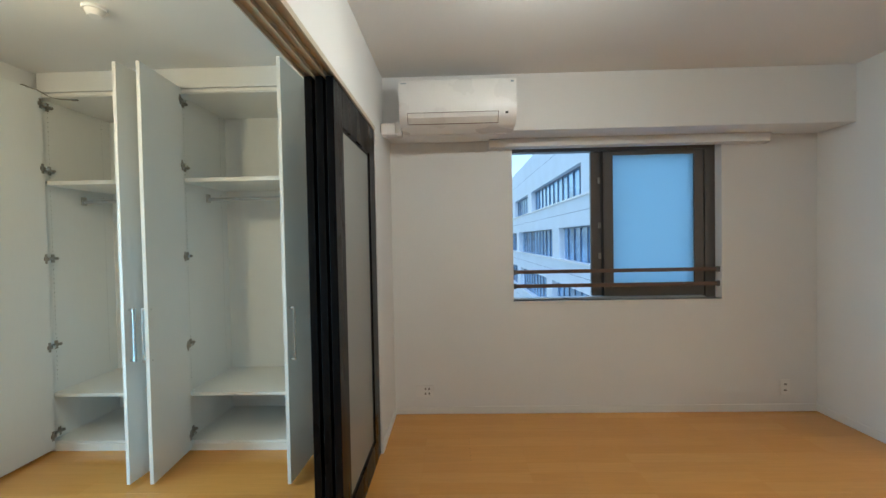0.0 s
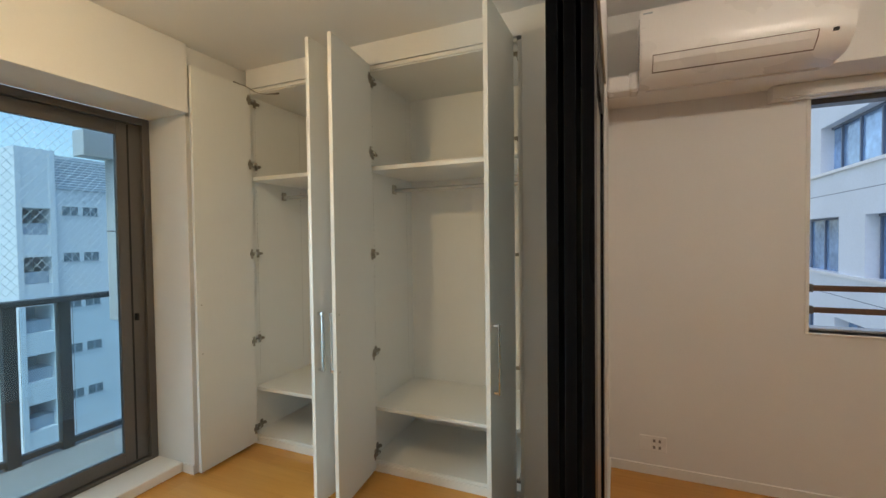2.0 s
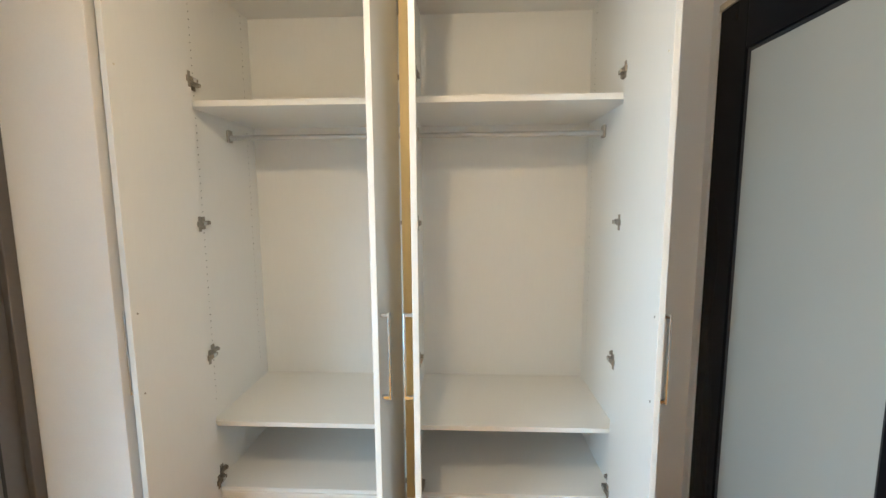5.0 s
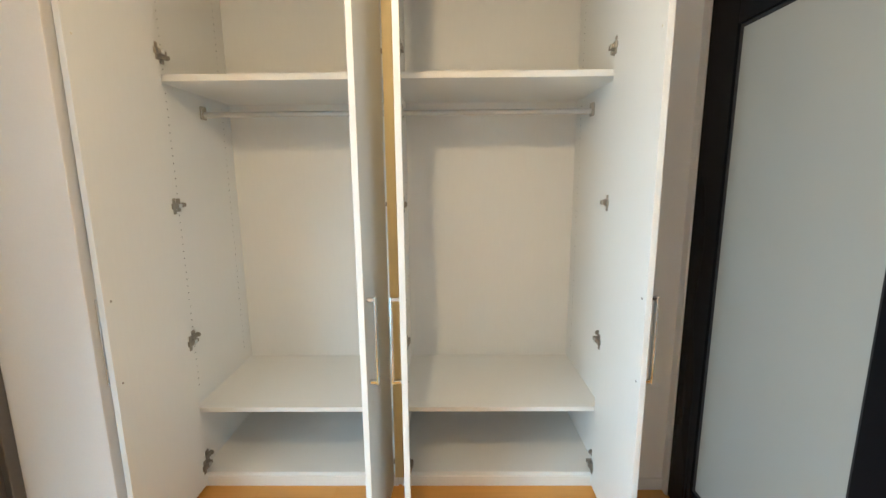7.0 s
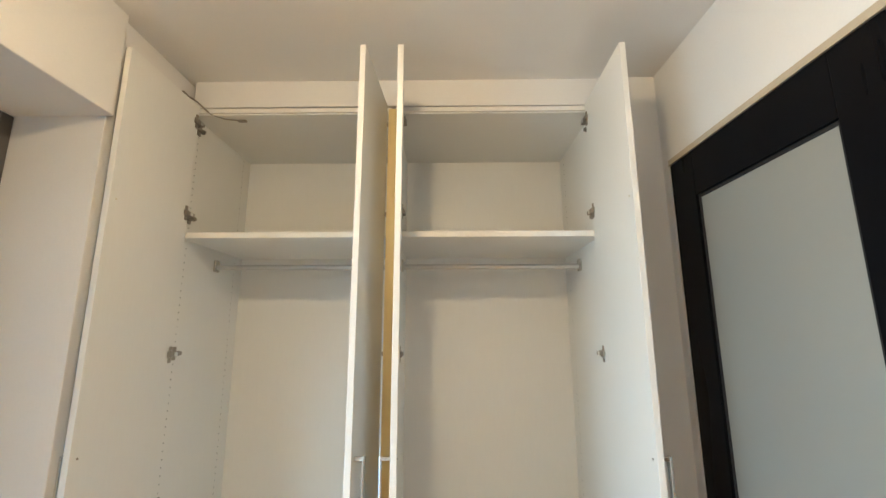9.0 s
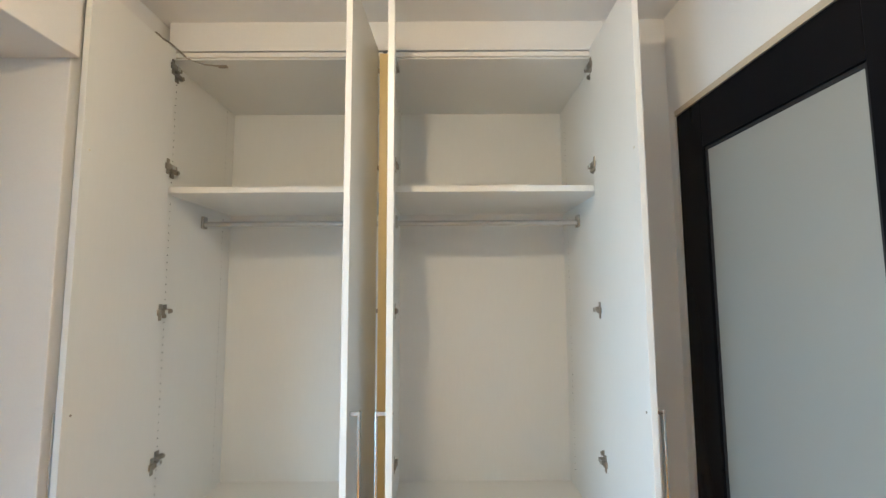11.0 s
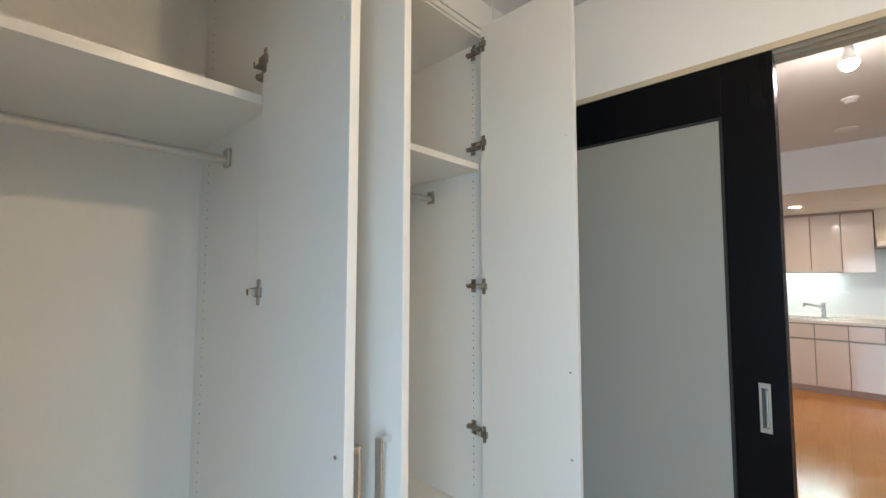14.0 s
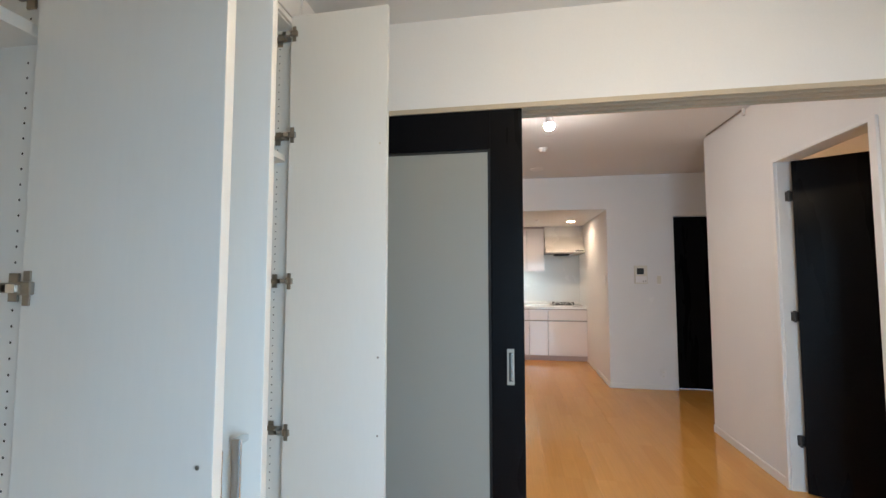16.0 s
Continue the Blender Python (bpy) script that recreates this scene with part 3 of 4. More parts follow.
# thin stay arm at the top of the door by the window
stay = thing("door_stay", (-2.62, 2.52, 2.30), "thin dark stay arm between closet door and top panel", "door stay")
bm = bmesh.new()
pts = [(0.0, -0.035, 0.004), (0.02, 0.02, 0.0), (0.05, 0.075, -0.028), (0.10, 0.11, -0.035), (0.17, 0.125, -0.036)]
for a, b in zip(pts, pts[1:]):
    rod(bm, a, b, 0.0035, 8)
part("arm", bm, DULL, stay)
part("foot", boxes((-0.008, 0.008, -0.05, -0.02, 0.0, 0.009), bevel=0.002), DULL, stay)
part("foot", boxes((0.15, 0.19, 0.117, 0.133, -0.041, -0.033), bevel=0.002), DULL, stay)

# ---- ceiling devices ----
def round_device(name, at, r, h, label, category):
    ob = thing(name, at, label, category)
    bm = bmesh.new()
    rod(bm, (0, 0, -h * 0.4), (0, 0, 0), r, 32)
    part("base", bm, PLASTIC, ob, smooth=True)
    bm = bmesh.new()
    rod(bm, (0, 0, -h), (0, 0, -h * 0.4), r * 0.55, 32, r * 0.8)
    part("cap", bm, PLASTIC, ob, smooth=True)
    return ob


round_device("smoke_detector", (-1.66, 1.90, H), 0.05, 0.04, "small white smoke detector on the bedroom ceiling", "smoke detector")
round_device("smoke_detector", (1.43, 1.445, H), 0.045, 0.035, "small white heat detector on the living room ceiling", "smoke detector")
round_device("ceiling_plate", (2.19, 1.453, H), 0.07, 0.016, "flat round plate on the living room ceiling", "ceiling plate")
round_device("ceiling_plate", (3.5, 1.38, 2.03), 0.035, 0.012, "small round plate on the kitchen ceiling", "ceiling plate")


def bulb_lamp(at, color, strength, label):
    ob = thing("ceiling_bulb", at, label, "ceiling lamp", "bare ceiling bulbs")
    bm = bmesh.new()
    rod(bm, (0, 0, -0.03), (0, 0, 0), 0.05, 32, 0.045)
    part("rosette", bm, PLASTIC, ob, smooth=True)
    bm = bmesh.new()
    rod(bm, (0, 0, -0.11), (0, 0, -0.03), 0.019, 24)
    part("socket", bm, PLASTIC, ob, smooth=True)
    def turned(profile):
        bm = bmesh.new()
        rings = [[bm.verts.new((q * math.cos(radians(15 * k)), q * math.sin(radians(15 * k)), z)) for k in range(24)] for q, z in profile]
        for lo, hi in zip(rings, rings[1:]):
            for k in range(24):
                bm.faces.new((lo[k], hi[k], hi[(k + 1) % 24], lo[(k + 1) % 24]))
        bm.faces.new(rings[-1])
        bm.faces.new(rings[0][::-1])
        bmesh.ops.recalc_face_normals(bm, faces=bm.faces)
        return bm
    part("housing", turned([(0.019, -0.108), (0.022, -0.122), (0.029, -0.138), (0.0335, -0.153)]), PLASTIC, ob, "white plastic bulb housing", smooth=True)
    bm = turned([(0.0337, -0.1535)] + [(0.0345 * math.cos(radians(a)), -0.159 - 0.0345 * math.sin(radians(a))) for a in range(-7, 85, 13)])
    part("bulb", bm, glow("lit_bulb", color, strength), ob, "glowing frosted bulb", smooth=True)
    return ob


bulb_lamp((0.388, 1.476, H), SOFT, BULB_LIVING, "lit bare bulb in a white ceiling socket")
bulb_lamp((-1.74, 1.30, H), CREAM, BULB_BEDROOM, "lit bare bulb in the bedroom ceiling socket")
bulb_lamp((0.5, -0.75, H), (1.0, 0.58, 0.27), HALL, "lit bare bulb in the small room")

LIT = glow("lit_downlight", WARM, DOWNLIGHT)
for x, y in ((3.60, 0.92), (3.46, 1.84)):
    d = thing("downlight", (x, y, 2.03), "lit recessed downlight in the kitchen ceiling", "downlight", "kitchen downlights")
    bm = bmesh.new()
    bmesh.ops.create_circle(bm, cap_ends=True, segments=32, radius=0.048, matrix=Matrix.Translation((0, 0, -0.006)) @ Matrix.Rotation(radians(180), 4, "X"))
    part("lens", bm, LIT, d, "glowing warm lens")
    bm = bmesh.new()
    rod(bm, (0, 0, -0.005), (0, 0, 0), 0.064, 32)
    loops = [[bm.verts.new((q * math.cos(radians(11.25 * k)), q * math.sin(radians(11.25 * k)), z)) for k in range(32)] for q, z in ((0.063, -0.004), (0.061, -0.02), (0.053, -0.02), (0.050, -0.005))]
    for la, lb in zip(loops, loops[1:]):
        for k in range(32):
            bm.faces.new((la[k], la[(k + 1) % 32], lb[(k + 1) % 32], lb[k]))
    part("trim_ring", bm, PLASTIC, d, smooth=True)

# ---- kitchen ----
XK = 4.04
for y0, y1, wide in ((0.648, 1.208, True), (1.212, 1.483, False), (1.487, 1.758, False), (1.762, 2.033, False), (2.037, 2.417, False)):
    yc = (y0 + y1) / 2
    c = thing("kitchen_base_cabinet", (XK + 0.3, yc, 0.0), "glossy pale pink kitchen base cabinet with drawer over door", "cabinet", "kitchen base cabinets")
    a, b = y0 - yc, y1 - yc
    part("body", boxes((-0.28, 0.33, a, b, 0.075, 0.765)), PINKDOOR, c)
    part("kick", boxes((-0.255, 0.30, a, b, 0.0, 0.075)), KICK, c, "brownish kick plate")
    part("drawer_front", boxes((-0.30, -0.28, a + 0.001, b - 0.001, 0.60, 0.75), bevel=0.002), PINKDOOR, c)
    part("door", boxes((-0.30, -0.28, a + 0.001, b - 0.001, 0.08, 0.578), bevel=0.002), PINKDOOR, c)
    part("grip_strip", boxes((-0.296, -0.279, a, b, 0.581, 0.597)), DULL, c, "aluminium grip strip")
    part("grip_strip", boxes((-0.296, -0.279, a, b, 0.752, 0.764)), DULL, c, "aluminium grip strip")
ct = thing("worktop", (XK + 0.3, 1.5325, 0.766), "white kitchen worktop along the wall", "worktop")
part("slab", boxes((-0.31, 0.345, -0.885, 0.885, 0.0, 0.034), bevel=0.004), COUNTER, ct)
part("upstand", boxes((0.33, 0.35, -0.885, 0.885, 0.034, 0.07), bevel=0.003), COUNTER, ct)
sink = thing("kitchen_sink", (XK + 0.3, 1.92, 0.80), "stainless steel sink rim set in the worktop", "sink")
bm = bmesh.new()
for r in ((-0.24, -0.2, -0.32, 0.32), (0.16, 0.2, -0.32, 0.32), (-0.2, 0.16, -0.32, -0.29), (-0.2, 0.16, 0.29, 0.32)):
    box(bm, r[0], r[1], r[2], r[3], 0.0, 0.006, bevel=0.002)
part("rim", bm, STEEL, sink)
part("basin", boxes((-0.2, 0.16, -0.29, 0.29, 0.0005, 0.002)), DULL, sink)
tap = thing("kitchen_tap", (XK + 0.52, 1.68, 0.80), "chrome single-lever tap with a slanted spout", "tap")
bm = bmesh.new()
rod(bm, (0, 0, 0), (0, 0, 0.15), 0.024, 20)
part("post", bm, CHROME, tap, smooth=True)
bm = bmesh.new()
rod(bm, (0, 0, 0.12), (-0.16, 0.17, 0.165), 0.014, 16)
rod(bm, (-0.16, 0.17, 0.168), (-0.16, 0.17, 0.13), 0.014, 16)
part("spout", bm, CHROME, tap, smooth=True)
bm = bmesh.new()
rod(bm, (0, 0, 0.15), (0.0, 0, 0.175), 0.021, 20)
rod(bm, (0, 0, 0.168), (-0.02, -0.07, 0.2), 0.007, 10)
part("lever", bm, CHROME, tap, smooth=True)
hob = thing("gas_hob", (XK + 0.29, 0.955, 0.80), "two-burner gas hob with black grates", "hob")
part("plate", boxes((-0.2, 0.2, -0.2, 0.2, 0.0, 0.012), bevel=0.004), STEEL, hob)
for y in (-0.085, 0.085):
    bm = bmesh.new()
    rod(bm, (0.0, y, 0.012), (0.0, y, 0.03), 0.05, 24, 0.04)
    for k in range(6):
        a = radians(60 * k)
        p, q = (0.045 * math.cos(a), y + 0.045 * math.sin(a), 0.045), (0.08 * math.cos(a), y + 0.08 * math.sin(a), 0.045)
        rod(bm, p, q, 0.006, 8)
        rod(bm, q, (q[0], q[1], 0.012), 0.006, 8)
    part("burner", bm, CASTIRON, hob, "black cast-iron burner and grate")
for y0, y1 in ((1.232, 1.493), (1.497, 1.758), (1.762, 2.033), (2.037, 2.417)):
    yc = (y0 + y1) / 2
    c = thing("kitchen_wall_cabinet", (4.51, yc, 1.335), "glossy white kitchen wall cabinet under the low ceiling", "cabinet", "kitchen wall cabinets")
    part("body", boxes((-0.175, 0.19, y0 - yc, y1 - yc, 0.0, 0.66)), PINKDOOR, c)
    part("door", boxes((-0.195, -0.175, y0 - yc + 0.001, y1 - yc - 0.001, -0.004, 0.66), bevel=0.002), PINKDOOR, c)
    part("head_strip", boxes((-0.17, 0.18, y0 - yc, y1 - yc, 0.66, 0.695)), KICK, c)
task = thing("under_cabinet_light", (4.58, 1.85, 1.335), "cool strip light under the wall cabinets", "strip light")
part("housing", boxes((-0.05, 0.05, -0.3, 0.3, -0.02, 0.0), bevel=0.003), PLASTIC, task)
part("tube", boxes((-0.03, 0.03, -0.28, 0.28, -0.024, -0.02)), glow("cool_tube", (0.80, 1.0, 0.93), TASK), task, "glowing cool tube")
hood = thing("range_hood", (4.70, 0.935, 1.60), "cream enamel range hood over the hob", "range hood")
bm = bmesh.new()
prism(bm, [(0, 0.43), (-0.38, 0.43), (-0.38, 0.26), (-0.58, 0.05), (-0.58, 0.012), (0, 0.012)], "y", -0.287, 0.287)
part("body", bm, HOODMAT, hood)
part("base_rim", boxes((-0.585, 0.0, -0.288, 0.288, 0.0, 0.012)), DULL, hood)
part("filter", boxes((-0.44, -0.22, -0.08, 0.14, -0.03, 0.0), bevel=0.01), CASTIRON, hood, "dark grease filter")
part("switch_strip", boxes((-0.583, -0.57, -0.27, -0.15, 0.026, 0.04)), DARK, hood, "dark switch strip")

# ---- things on the east wall ----
ic = thing("intercom", (2.64, 0.295, 1.17), "ivory wall intercom with a small grey screen", "intercom")
part("body", boxes((-0.03, 0.0, -0.068, 0.068, 0.0, 0.205), bevel=0.006), IVORY, ic)
part("screen", boxes((-0.0325, -0.028, -0.03, 0.045, 0.105, 0.175), bevel=0.002), SCREEN, ic, "dark grey screen")
part("speaker_panel", boxes((-0.034, -0.028, -0.06, 0.06, 0.012, 0.085), bevel=0.003), PLASTIC, ic)
bm = bmesh.new()
for y in (-0.045, -0.02):
    rod(bm, (-0.037, y, 0.03), (-0.03, y, 0.03), 0.006, 12)
part("button", bm, DULL, ic)
note = thing("paper_note", (2.639, 0.215, 0.955), "crumpled white paper slip taped to the wall", "paper")
bm = bmesh.new()
vs = [bm.verts.new(p) for p in ((-0.012, 0.06, 0.02), (-0.003, 0.005, 0.045), (-0.016, -0.055, 0.065), (-0.012, -0.03, 0.0), (-0.02, 0.0, -0.065), (-0.014, 0.03, -0.01))]
for f in ((0, 1, 5), (1, 3, 5), (1, 2, 3), (3, 4, 5), (2, 4, 3), (0, 5, 4)):
    bm.faces.new([vs[i] for i in f])
bmesh.ops.recalc_face_normals(bm, faces=bm.faces)
bmesh.ops.solidify(bm, geom=bm.faces[:], thickness=0.001)
bmesh.ops.recalc_face_normals(bm, faces=bm.faces)
part("sheet", bm, PAINT, note)

fd = thing("door_1", (2.70, -0.52, 0.0), "closed black wooden door at the end of the hall", "door", kind="structure")
part("leaf", boxes((0.0, 0.035, -0.425, 0.445, 0.006, 1.93), bevel=0.002), BLACKWOOD, fd)
bm = bmesh.new()
rod(bm, (-0.05, -0.38, 1.0), (-0.05, -0.27, 1.0), 0.009, 12)
rod(bm, (0.0, -0.38, 1.0), (-0.05, -0.38, 1.0), 0.008, 12)
part("lever", bm, CHROME, fd, smooth=True)

od = thing("door_2", (0.42, 0.045, 0.0), "open black wooden door of the small room", "door", kind="structure")
od.rotation_euler = (0, 0, radians(240))
part("leaf", boxes((0.006, 0.61, -0.035, 0.0, 0.008, 1.955), bevel=0.002), BLACKWOOD, od)
for z in (0.295, 1.02, 1.745):
    bm = boxes((0.400, 0.4235, 0.045, 0.078, z - 0.028, z + 0.028), bevel=0.002)
    rod(bm, (0.402, 0.068, z - 0.034), (0.402, 0.068, z + 0.034), 0.007, 12)
    bm.transform(Matrix.Rotation(radians(-240), 4, "Z") @ Matrix.Translation((-0.42, -0.045, 0)))
    part("hinge", bm, DARK, od, "dark steel butt hinge", smooth=True)
structure("trim_doorway", boxes((0.432, 0.46, 0.115, 0.13, 0, 1.98), (-0.31, -0.27, 0.115, 0.13, 0, 1.98), (-0.27, 0.432, 0.115, 0.13, 1.96, 1.98),
                                (0.424, 0.432, -0.01, 0.115, 0, 1.96), (-0.27, -0.263, -0.01, 0.115, 0, 1.96), bevel=0.002), PAINT, "white casing round the doorway", "casing")
hook = thing("picture_rail", (0.98, 0.135, H), "thin dark rail line at the ceiling edge", "rail")
part("rail", boxes((-0.25, 0.3, -0.004, 0.004, -0.008, 0.0)), DULL, hook)
part("hook", boxes((-0.27, -0.25, -0.008, 0.008, -0.05, 0.0), bevel=0.003), PLASTIC, hook)

# ---- balcony window ----
bw = thing("window_2", (-2.985, 1.3, 0.03), "tall bronze aluminium sliding balcony window, closed", "window", kind="structure")
ox, oy, oz = -2.985, 1.3, 0.03
bm = bmesh.new()
frame_ring(bm, 0.422 - oy, 2.183 - oy, 0.0, 2.038 - oz, 0.04, -0.09, 0.012, axis="x")
part("window_frame", bm, BRONZE, bw)
for y0, y1, x0, w in ((1.26, 2.145, -0.040, 0.13), (0.462, 1.34, -0.075, 0.072)):
    bm = bmesh.new()
    frame_ring(bm, y0 - oy, y1 - oy, 0.042, 1.966, 0.072, x0, x0 + 0.03, axis="x", side=w)
    s = part("sash", bm, BRONZE, bw)
    part("pane", boxes((x0 + 0.012, x0 + 0.018, y0 + w - oy, y1 - w - oy, 0.114, 1.894)), BLUEGLASS, s, "clear glass")
    part("gasket", boxes((x0 + 0.029, x0 + 0.032, y1 - 0.075 - oy, y1 - 0.066 - oy, 0.05, 1.96)), RUBBER, s)
part("latch", boxes((-0.012, 0.012, 2.085 - oy, 2.10 - oy, 0.85, 0.89), bevel=0.004), RUBBER, bw, "small dark latch")
for o_ in bpy.data.objects:
    if o_.name.startswith("pane") and o_.data.materials[0] in (CLEAR, BLUEGLASS):
        o_.visible_shadow = False

# ---- balcony ----
structure("balcony_floor", boxes((-4.15, -3.08, -0.5, 4.0, -0.30, -0.12)), CONCRETE, "grey concrete balcony slab", "balcony floor")
rl = thing("balcony_railing", (-4.05, 1.8, -0.12), "dark metal balcony railing with glass panels", "railing")
part("top_rail", boxes((-0.045, 0.045, -2.2, 2.1, 1.035, 1.075), bevel=0.008), RAILMETAL, rl)
part("bottom_rail", boxes((-0.02, 0.02, -2.2, 2.1, 0.02, 0.06), bevel=0.004), RAILMETAL, rl)
for y in (-1.6, -1.26, -0.7, -0.36, 0.15, 0.44, 1.1, 1.44):
    part("post", boxes((-0.03, 0.03, y - 0.035, y + 0.035, 0.0, 1.04), bevel=0.004), RAILMETAL, rl)
for y0, y1 in ((-1.2, -0.76), (-0.30, 0.09), (0.21, 0.4), (0.5, 1.05)):
    g = part("pane", boxes((-0.006, 0.0, y0, y1, 0.07, 1.02)), TINT, rl, "tinted glass panel")
    g.visible_shadow = False
dc = thing("duct_cover", (-3.6, 2.36, -0.12), "grey metal duct cover fixed to the outside wall", "duct cover")
part("column", boxes((-0.05, 0.05, -0.045, 0.05, 0.92, 2.001), bevel=0.004), BOXGREY, dc)
part("arm", boxes((-0.06, 0.06, -0.22, 0.0, 2.0, 2.165), bevel=0.004), BOXGREY, dc)
part("seam", boxes((-0.0505, 0.0525, -0.047, 0.052, 1.52, 1.527)), RAILMETAL, dc)
part("wall_bracket", boxes((0.05, 0.521, 0.0, 0.04, 1.9, 1.96), bevel=0.004), BOXGREY, dc)
bm = bmesh.new()
for k in range(-40, 90):
    y = -1.6 + k * 0.055
    for s in (1, -1):
        a, b = (-4.12, y, 0.98), (-4.12, y + s * 1.6, 2.9)
        rod(bm, a, b, 0.0016, 3)
solid("bird_net", bm, NET, "fine pale bird net over the balcony", "net", kind="stuff")

# ---- outside: ground, buildings ----
structure("ground", boxes((-2500, 2500, -2500, 2500, -16.5, -16)), GROUND, "hazy town ground far below", "ground")


def office():
    """White banded office block whose long front runs away from the window."""
    b = thing("office_building", (7.6, 30, -16), "white panelled office block with bands of dark blue glass", "building")
    zf = 16.0
    y0, y1 = -22.0, 34.0
    bands = [(-16.0, -8.5), (-6.3, -4.35), (-2.0, -0.25), (2.0, 3.85), (5.8, 9.2)]
    for z0, z1 in bands:
        part("spandrel", boxes((0.0, 9.0, y0, y1, z0 + zf, z1 + zf)), FACADE, b)
        part("joint", boxes((-0.004, 0.02, y0, y1, (z0 + z1) / 2 + zf - 0.012, (z0 + z1) / 2 + zf + 0.012)), MULLION, b)
    rows = [(-8.5, -6.3, (-3, 9.4, 19)), (-4.35, -2.0, (-13, -7, 4.1, 20)), (-0.25, 2.0, (-9.2, 1.8, 20.4)), (3.85, 5.8, (-16, -5.65, 12.3, 23.5))]
    for z0, z1, piers in rows:
        part("sill", boxes((-0.12, 0.3, y0, y1, z0 + zf - 0.10, z0 + zf + 0.012)), SILLWHITE, b, "bright white sill")
        part("window_band", boxes((0.45, 9.0, y0, y1, z0 + zf, z1 + zf)), OFFICEGLASS, b, "dark blue reflecting glass")
        for yp in piers:
            part("pier", boxes((-0.004, 0.6, yp - 0.95, yp + 0.95, z0 + zf + 0.012, z1 + zf)), FACADE, b)
        y = y0 + 0.4
        while y < y1:
            part("mullion", boxes((0.38, 0.46, y - 0.045, y + 0.045, z0 + zf, z1 + zf)), MULLION, b)
            y += 1.42
        # dark solid bar stands in for the shade under the window head
        part("head_shade_bar", boxes((0.36, 0.46, y0, y1, z1 + zf - 0.09, z1 + zf - 0.002)), MULLION, b)
    return b


office()


def apartment():
    b = thing("apartment_building", (-27, 14, -16), "pale rendered apartment block with open landings and small windows", "building")
    zf, yf = 16.0, -14.0

    def P(name, x0, x1, ya, yb, za, zb, m, label=""):
        return part(name, boxes((x0, x1, ya + yf, yb + yf, za + zf, zb + zf)), m, b, label)
    P("wall", -9, 0, 12.75, 24, -16, 4.1, RENDER)
    P("roof_screen", -6, -0.4, 12.8, 24, 4.1, 5.9, RENDERDK, "grey louvred roof screen")
    bm = bmesh.new()
    for k in range(12):
        z = 4.2 + k * 0.14 + zf
        box(bm, -0.4, -0.36, 12.9 + yf, 24 + yf, z, z + 0.05)
    part("louvre", bm, RENDER, b)
    P("coping", -6, 0.12, 12.75, 24, 4.1, 4.18, RENDERDK)
    P("tower_side", -6, 0.15, 11.2, 11.42, -16, 6.0, RENDER)
    P("tower_side", -6, 0.15, 12.52, 12.75, -16, 6.0, RENDER)
    zs = [-16.0]
    for k in range(6):
        zs += [1.75 - 2.42 * (5 - k), 3.08 - 2.42 * (5 - k)]
    zs += [6.0]
    for a, c in zip(zs[0::2], zs[1::2]):
        P("tower_band", -6, 0.12, 11.42, 12.52, a, c, RENDER)
    for k in range(6):
        z1 = 3.08 - 2.42 * k
        P("landing_wall", -2.0, -1.6, 11.42, 11.8, z1 - 1.33, z1, RENDERDK)
        P("landing_wall", -2.0, -1.6, 12.15, 12.52, z1 - 1.33, z1, RENDERDK)
        P("parapet", -1.0, -0.2, 11.42, 12.52, z1 - 1.33, z1 - 0.75, RENDERDK)
        for y in (13.08, 13.98, 15.9, 16.8, 19, 20):
            w = P("window", -0.05, 0.02, y, y + 0.68, z1 - 0.28, z1 + 0.16, WINDARK, "small dark window")
            part("frame", boxes((0.0, 0.05, y - 0.04 + yf, y + 0.72 + yf, z1 - 0.34 + zf, z1 - 0.28 + zf), (0.0, 0.05, y + 0.32 + yf, y + 0.36 + yf, z1 - 0.28 + zf, z1 + 0.16 + zf)), RENDERDK, w)
    return b


apartment()


def house(x, y, w, d, h, ridge, wall, roof, name="house"):
    o = thing(name, (x, y, -16), "low town house with pitched roof" if ridge > 0.5 else "flat-roofed town block with rows of windows", "building", "town houses")
    part("wall", boxes((-w / 2, w / 2, -d / 2, d / 2, 0, h)), wall, o)
    bm = bmesh.new()
    if ridge > 0.5:
        prism(bm, [(-w / 2 - 0.4, h), (w / 2 + 0.4, h), (0, h + ridge)], "y", -d / 2 - 0.4, d / 2 + 0.4)
    else:
        box(bm, -w / 2 - 0.1, w / 2 + 0.1, -d / 2 - 0.1, d / 2 + 0.1, h, h + 0.4)
    part("roof", bm, roof, o)
    n = max(2, int(d / 2.5))
    for f in range(max(1, int(h / 3))):
        bm = bmesh.new()
        for k in range(n):
            yy = -d / 2 + (k + 0.5) * d / n
            box(bm, w / 2 - 0.02, w / 2 + 0.03, yy - 0.5, yy + 0.5, f * 3 + 1.0, f * 3 + 2.2)
        part("window_row", bm, WINDARK, o)
    return o


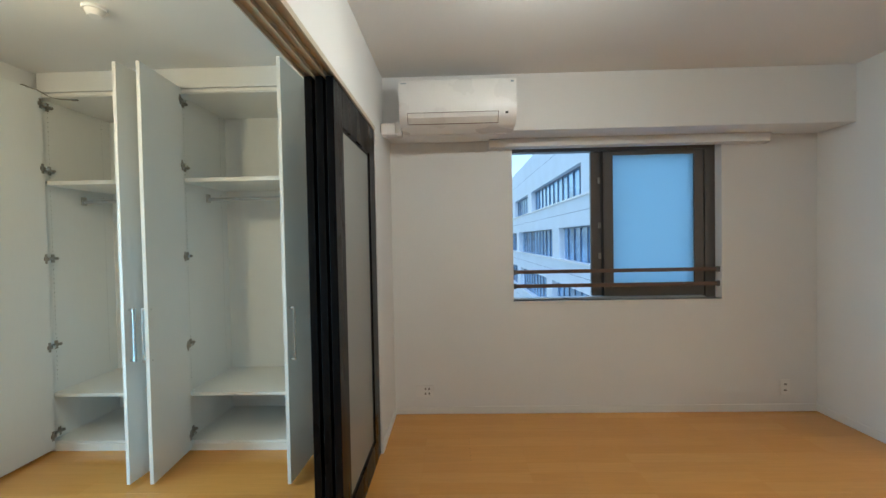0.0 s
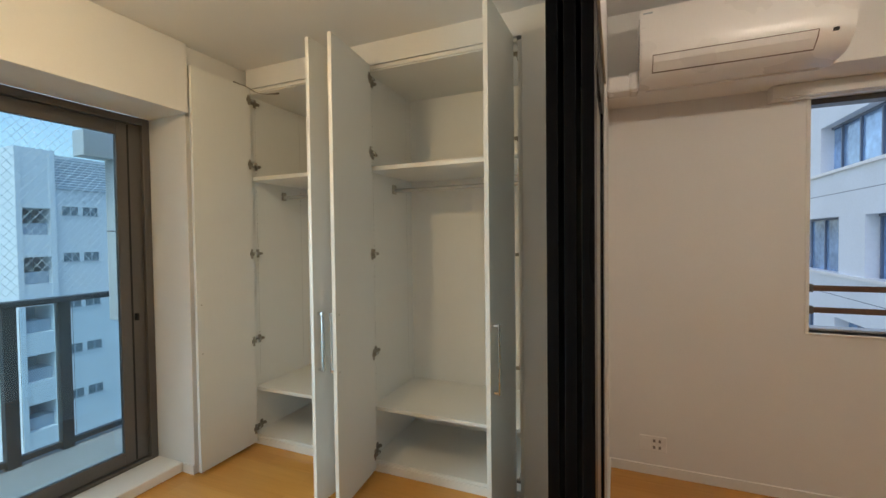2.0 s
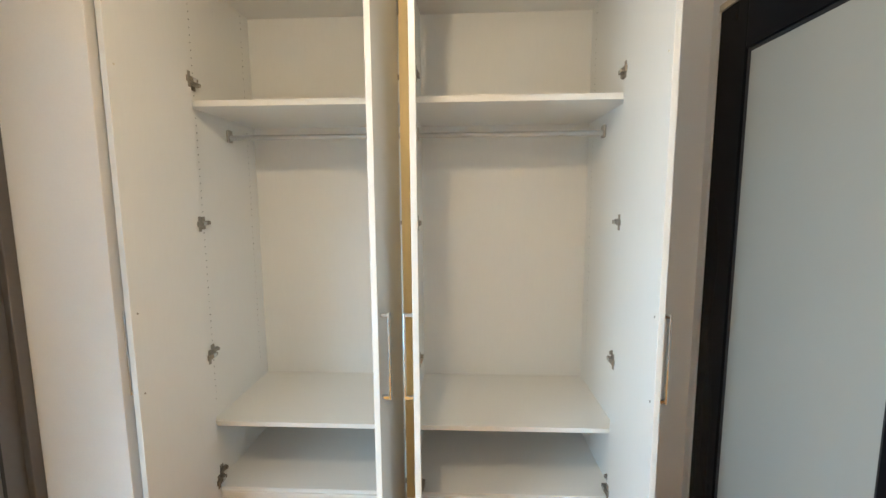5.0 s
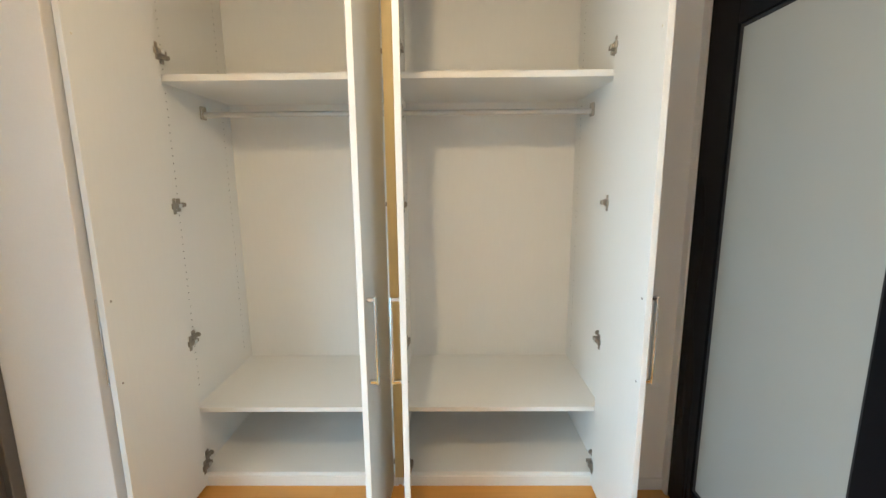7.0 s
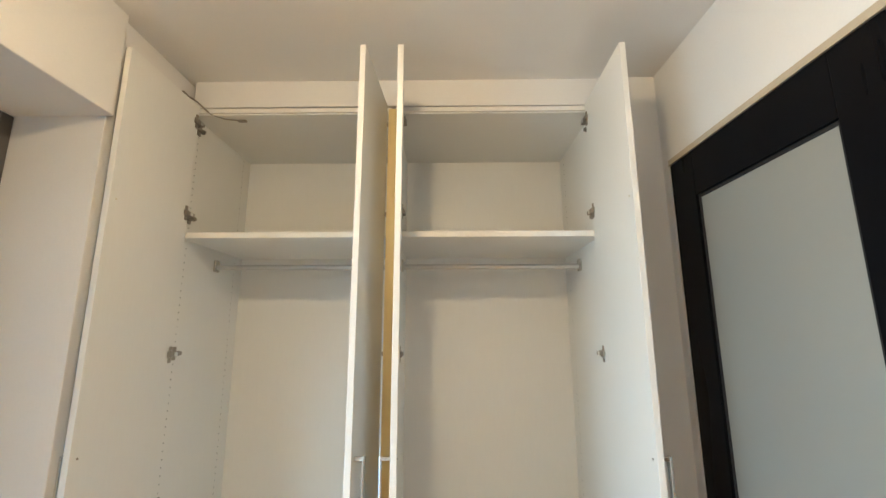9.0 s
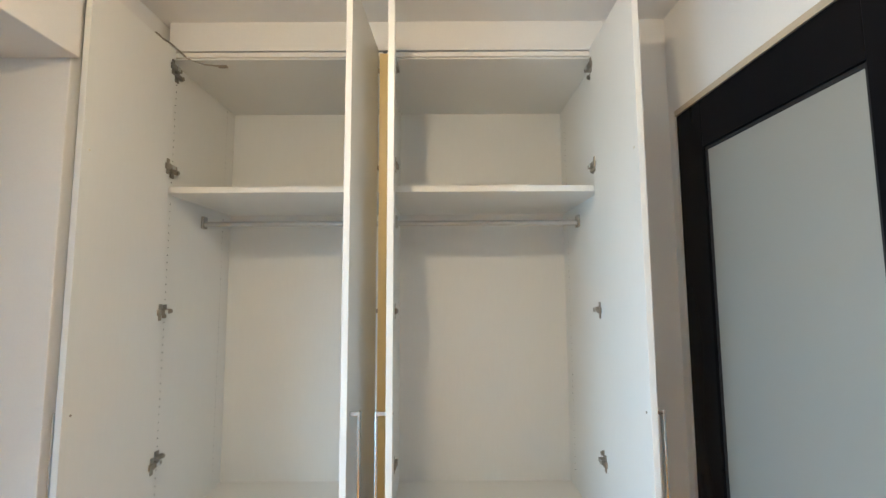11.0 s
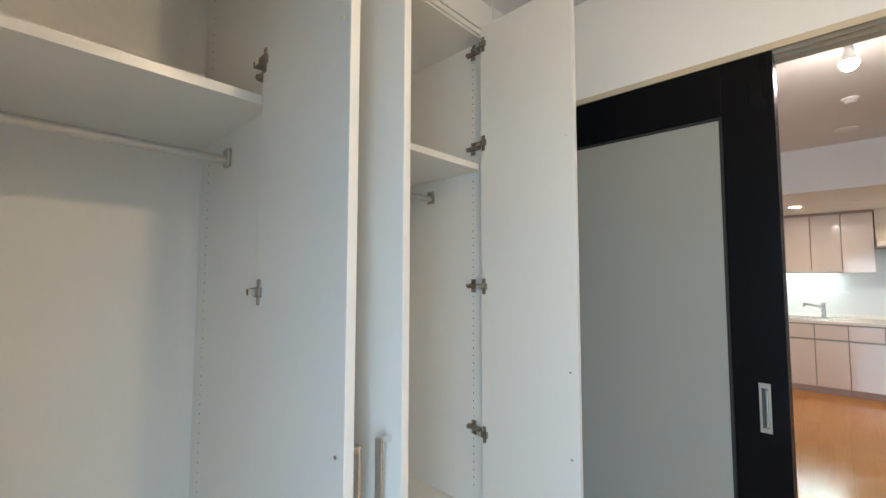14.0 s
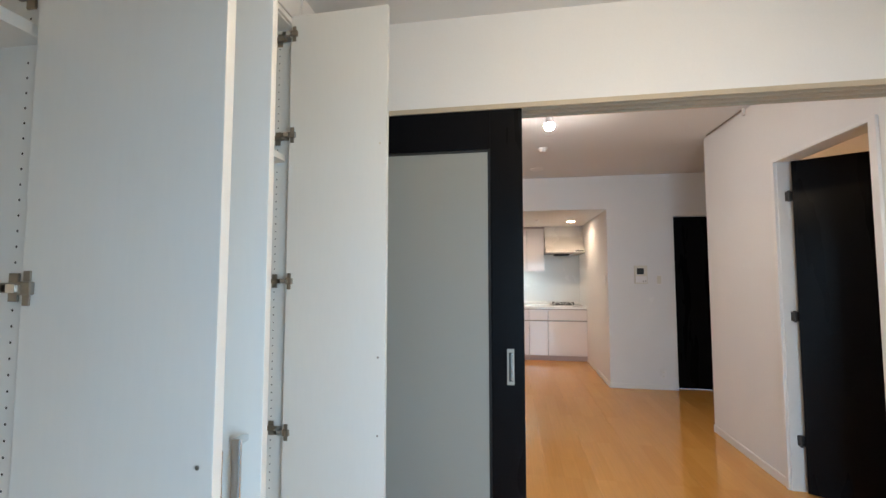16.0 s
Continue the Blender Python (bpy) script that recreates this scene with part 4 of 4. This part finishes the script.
rnd = random.Random(4)
for k in range(64):
    x = -34 - 5.2 * (k // 4) - rnd.random() * 3
    y = (x * -0.75) - 26 + (k % 4) * 12 + rnd.uniform(-3, 3)
    if -40 < x < -24 and y > 9:
        continue
    tall = rnd.random() < 0.25
    house(x, y, rnd.uniform(5, 9), rnd.uniform(7, 11), rnd.uniform(7, 12) if tall else rnd.uniform(4, 6.5), 0.2 if tall else rnd.uniform(1.2, 2.2), RENDER if rnd.random() < 0.7 else RENDERDK, ROOFRED if rnd.random() < 0.5 else ROOFGREY)
for k in range(14):
    x = -190 - k * 18
    house(x, -0.5 * x - 60 + rnd.uniform(-50, 90), 14, rnd.uniform(18, 40), rnd.uniform(9, 17.5), 0.2, RENDER, ROOFGREY, "far_block")

# ---- floor boards ----
cache = {}


def board(x0, x1, y0, y1):
    key = (round(x1 - x0, 3), round(y1 - y0, 3))
    if key not in cache:
        bm = bmesh.new()
        g = 0.0003
        w, d = x1 - x0 - 2 * g, y1 - y0 - 2 * g
        c = 0.0003
        lo4 = [bm.verts.new(p) for p in ((0, 0, -0.012), (w, 0, -0.012), (w, d, -0.012), (0, d, -0.012))]
        mid = [bm.verts.new((v.co.x, v.co.y, -c)) for v in lo4]
        top = [bm.verts.new(p) for p in ((c, c, 0), (w - c, c, 0), (w - c, d - c, 0), (c, d - c, 0))]
        for i in range(4):
            j = (i + 1) % 4
            bm.faces.new((lo4[i], lo4[j], mid[j], mid[i]))
            bm.faces.new((mid[i], mid[j], top[j], top[i]))
        bm.faces.new(top)
        cache[key] = mesh_of("floor_board", bm, FLOOR)
    ob = new("floor_board", cache[key])
    ob.location = (x0 + 0.0003, y0 + 0.0003, 0)
    ob.parent = floor


def lay(rx0, rx1, ry0, ry1):
    row, y = 0, ry0
    while y < ry1 - 0.01:
        yb = min(y + 0.303, ry1)
        x = rx0 - (row % 3) * 0.606
        while x < rx1 - 0.01:
            a, b_ = max(x, rx0), min(x + 1.818, rx1)
            if b_ - a > 0.02:
                board(a, b_, y, yb)
            x += 1.818
        y = yb
        row += 1


lay(-2.98, -0.55, 0.015, 2.62)
lay(-0.55, 2.64, 0.015, 3.13)
lay(2.64, 4.70, 0.645, 2.42)
lay(-0.7, 1.28, -1.4, 0.015)
lay(1.38, 2.75, -1.8, 0.015)
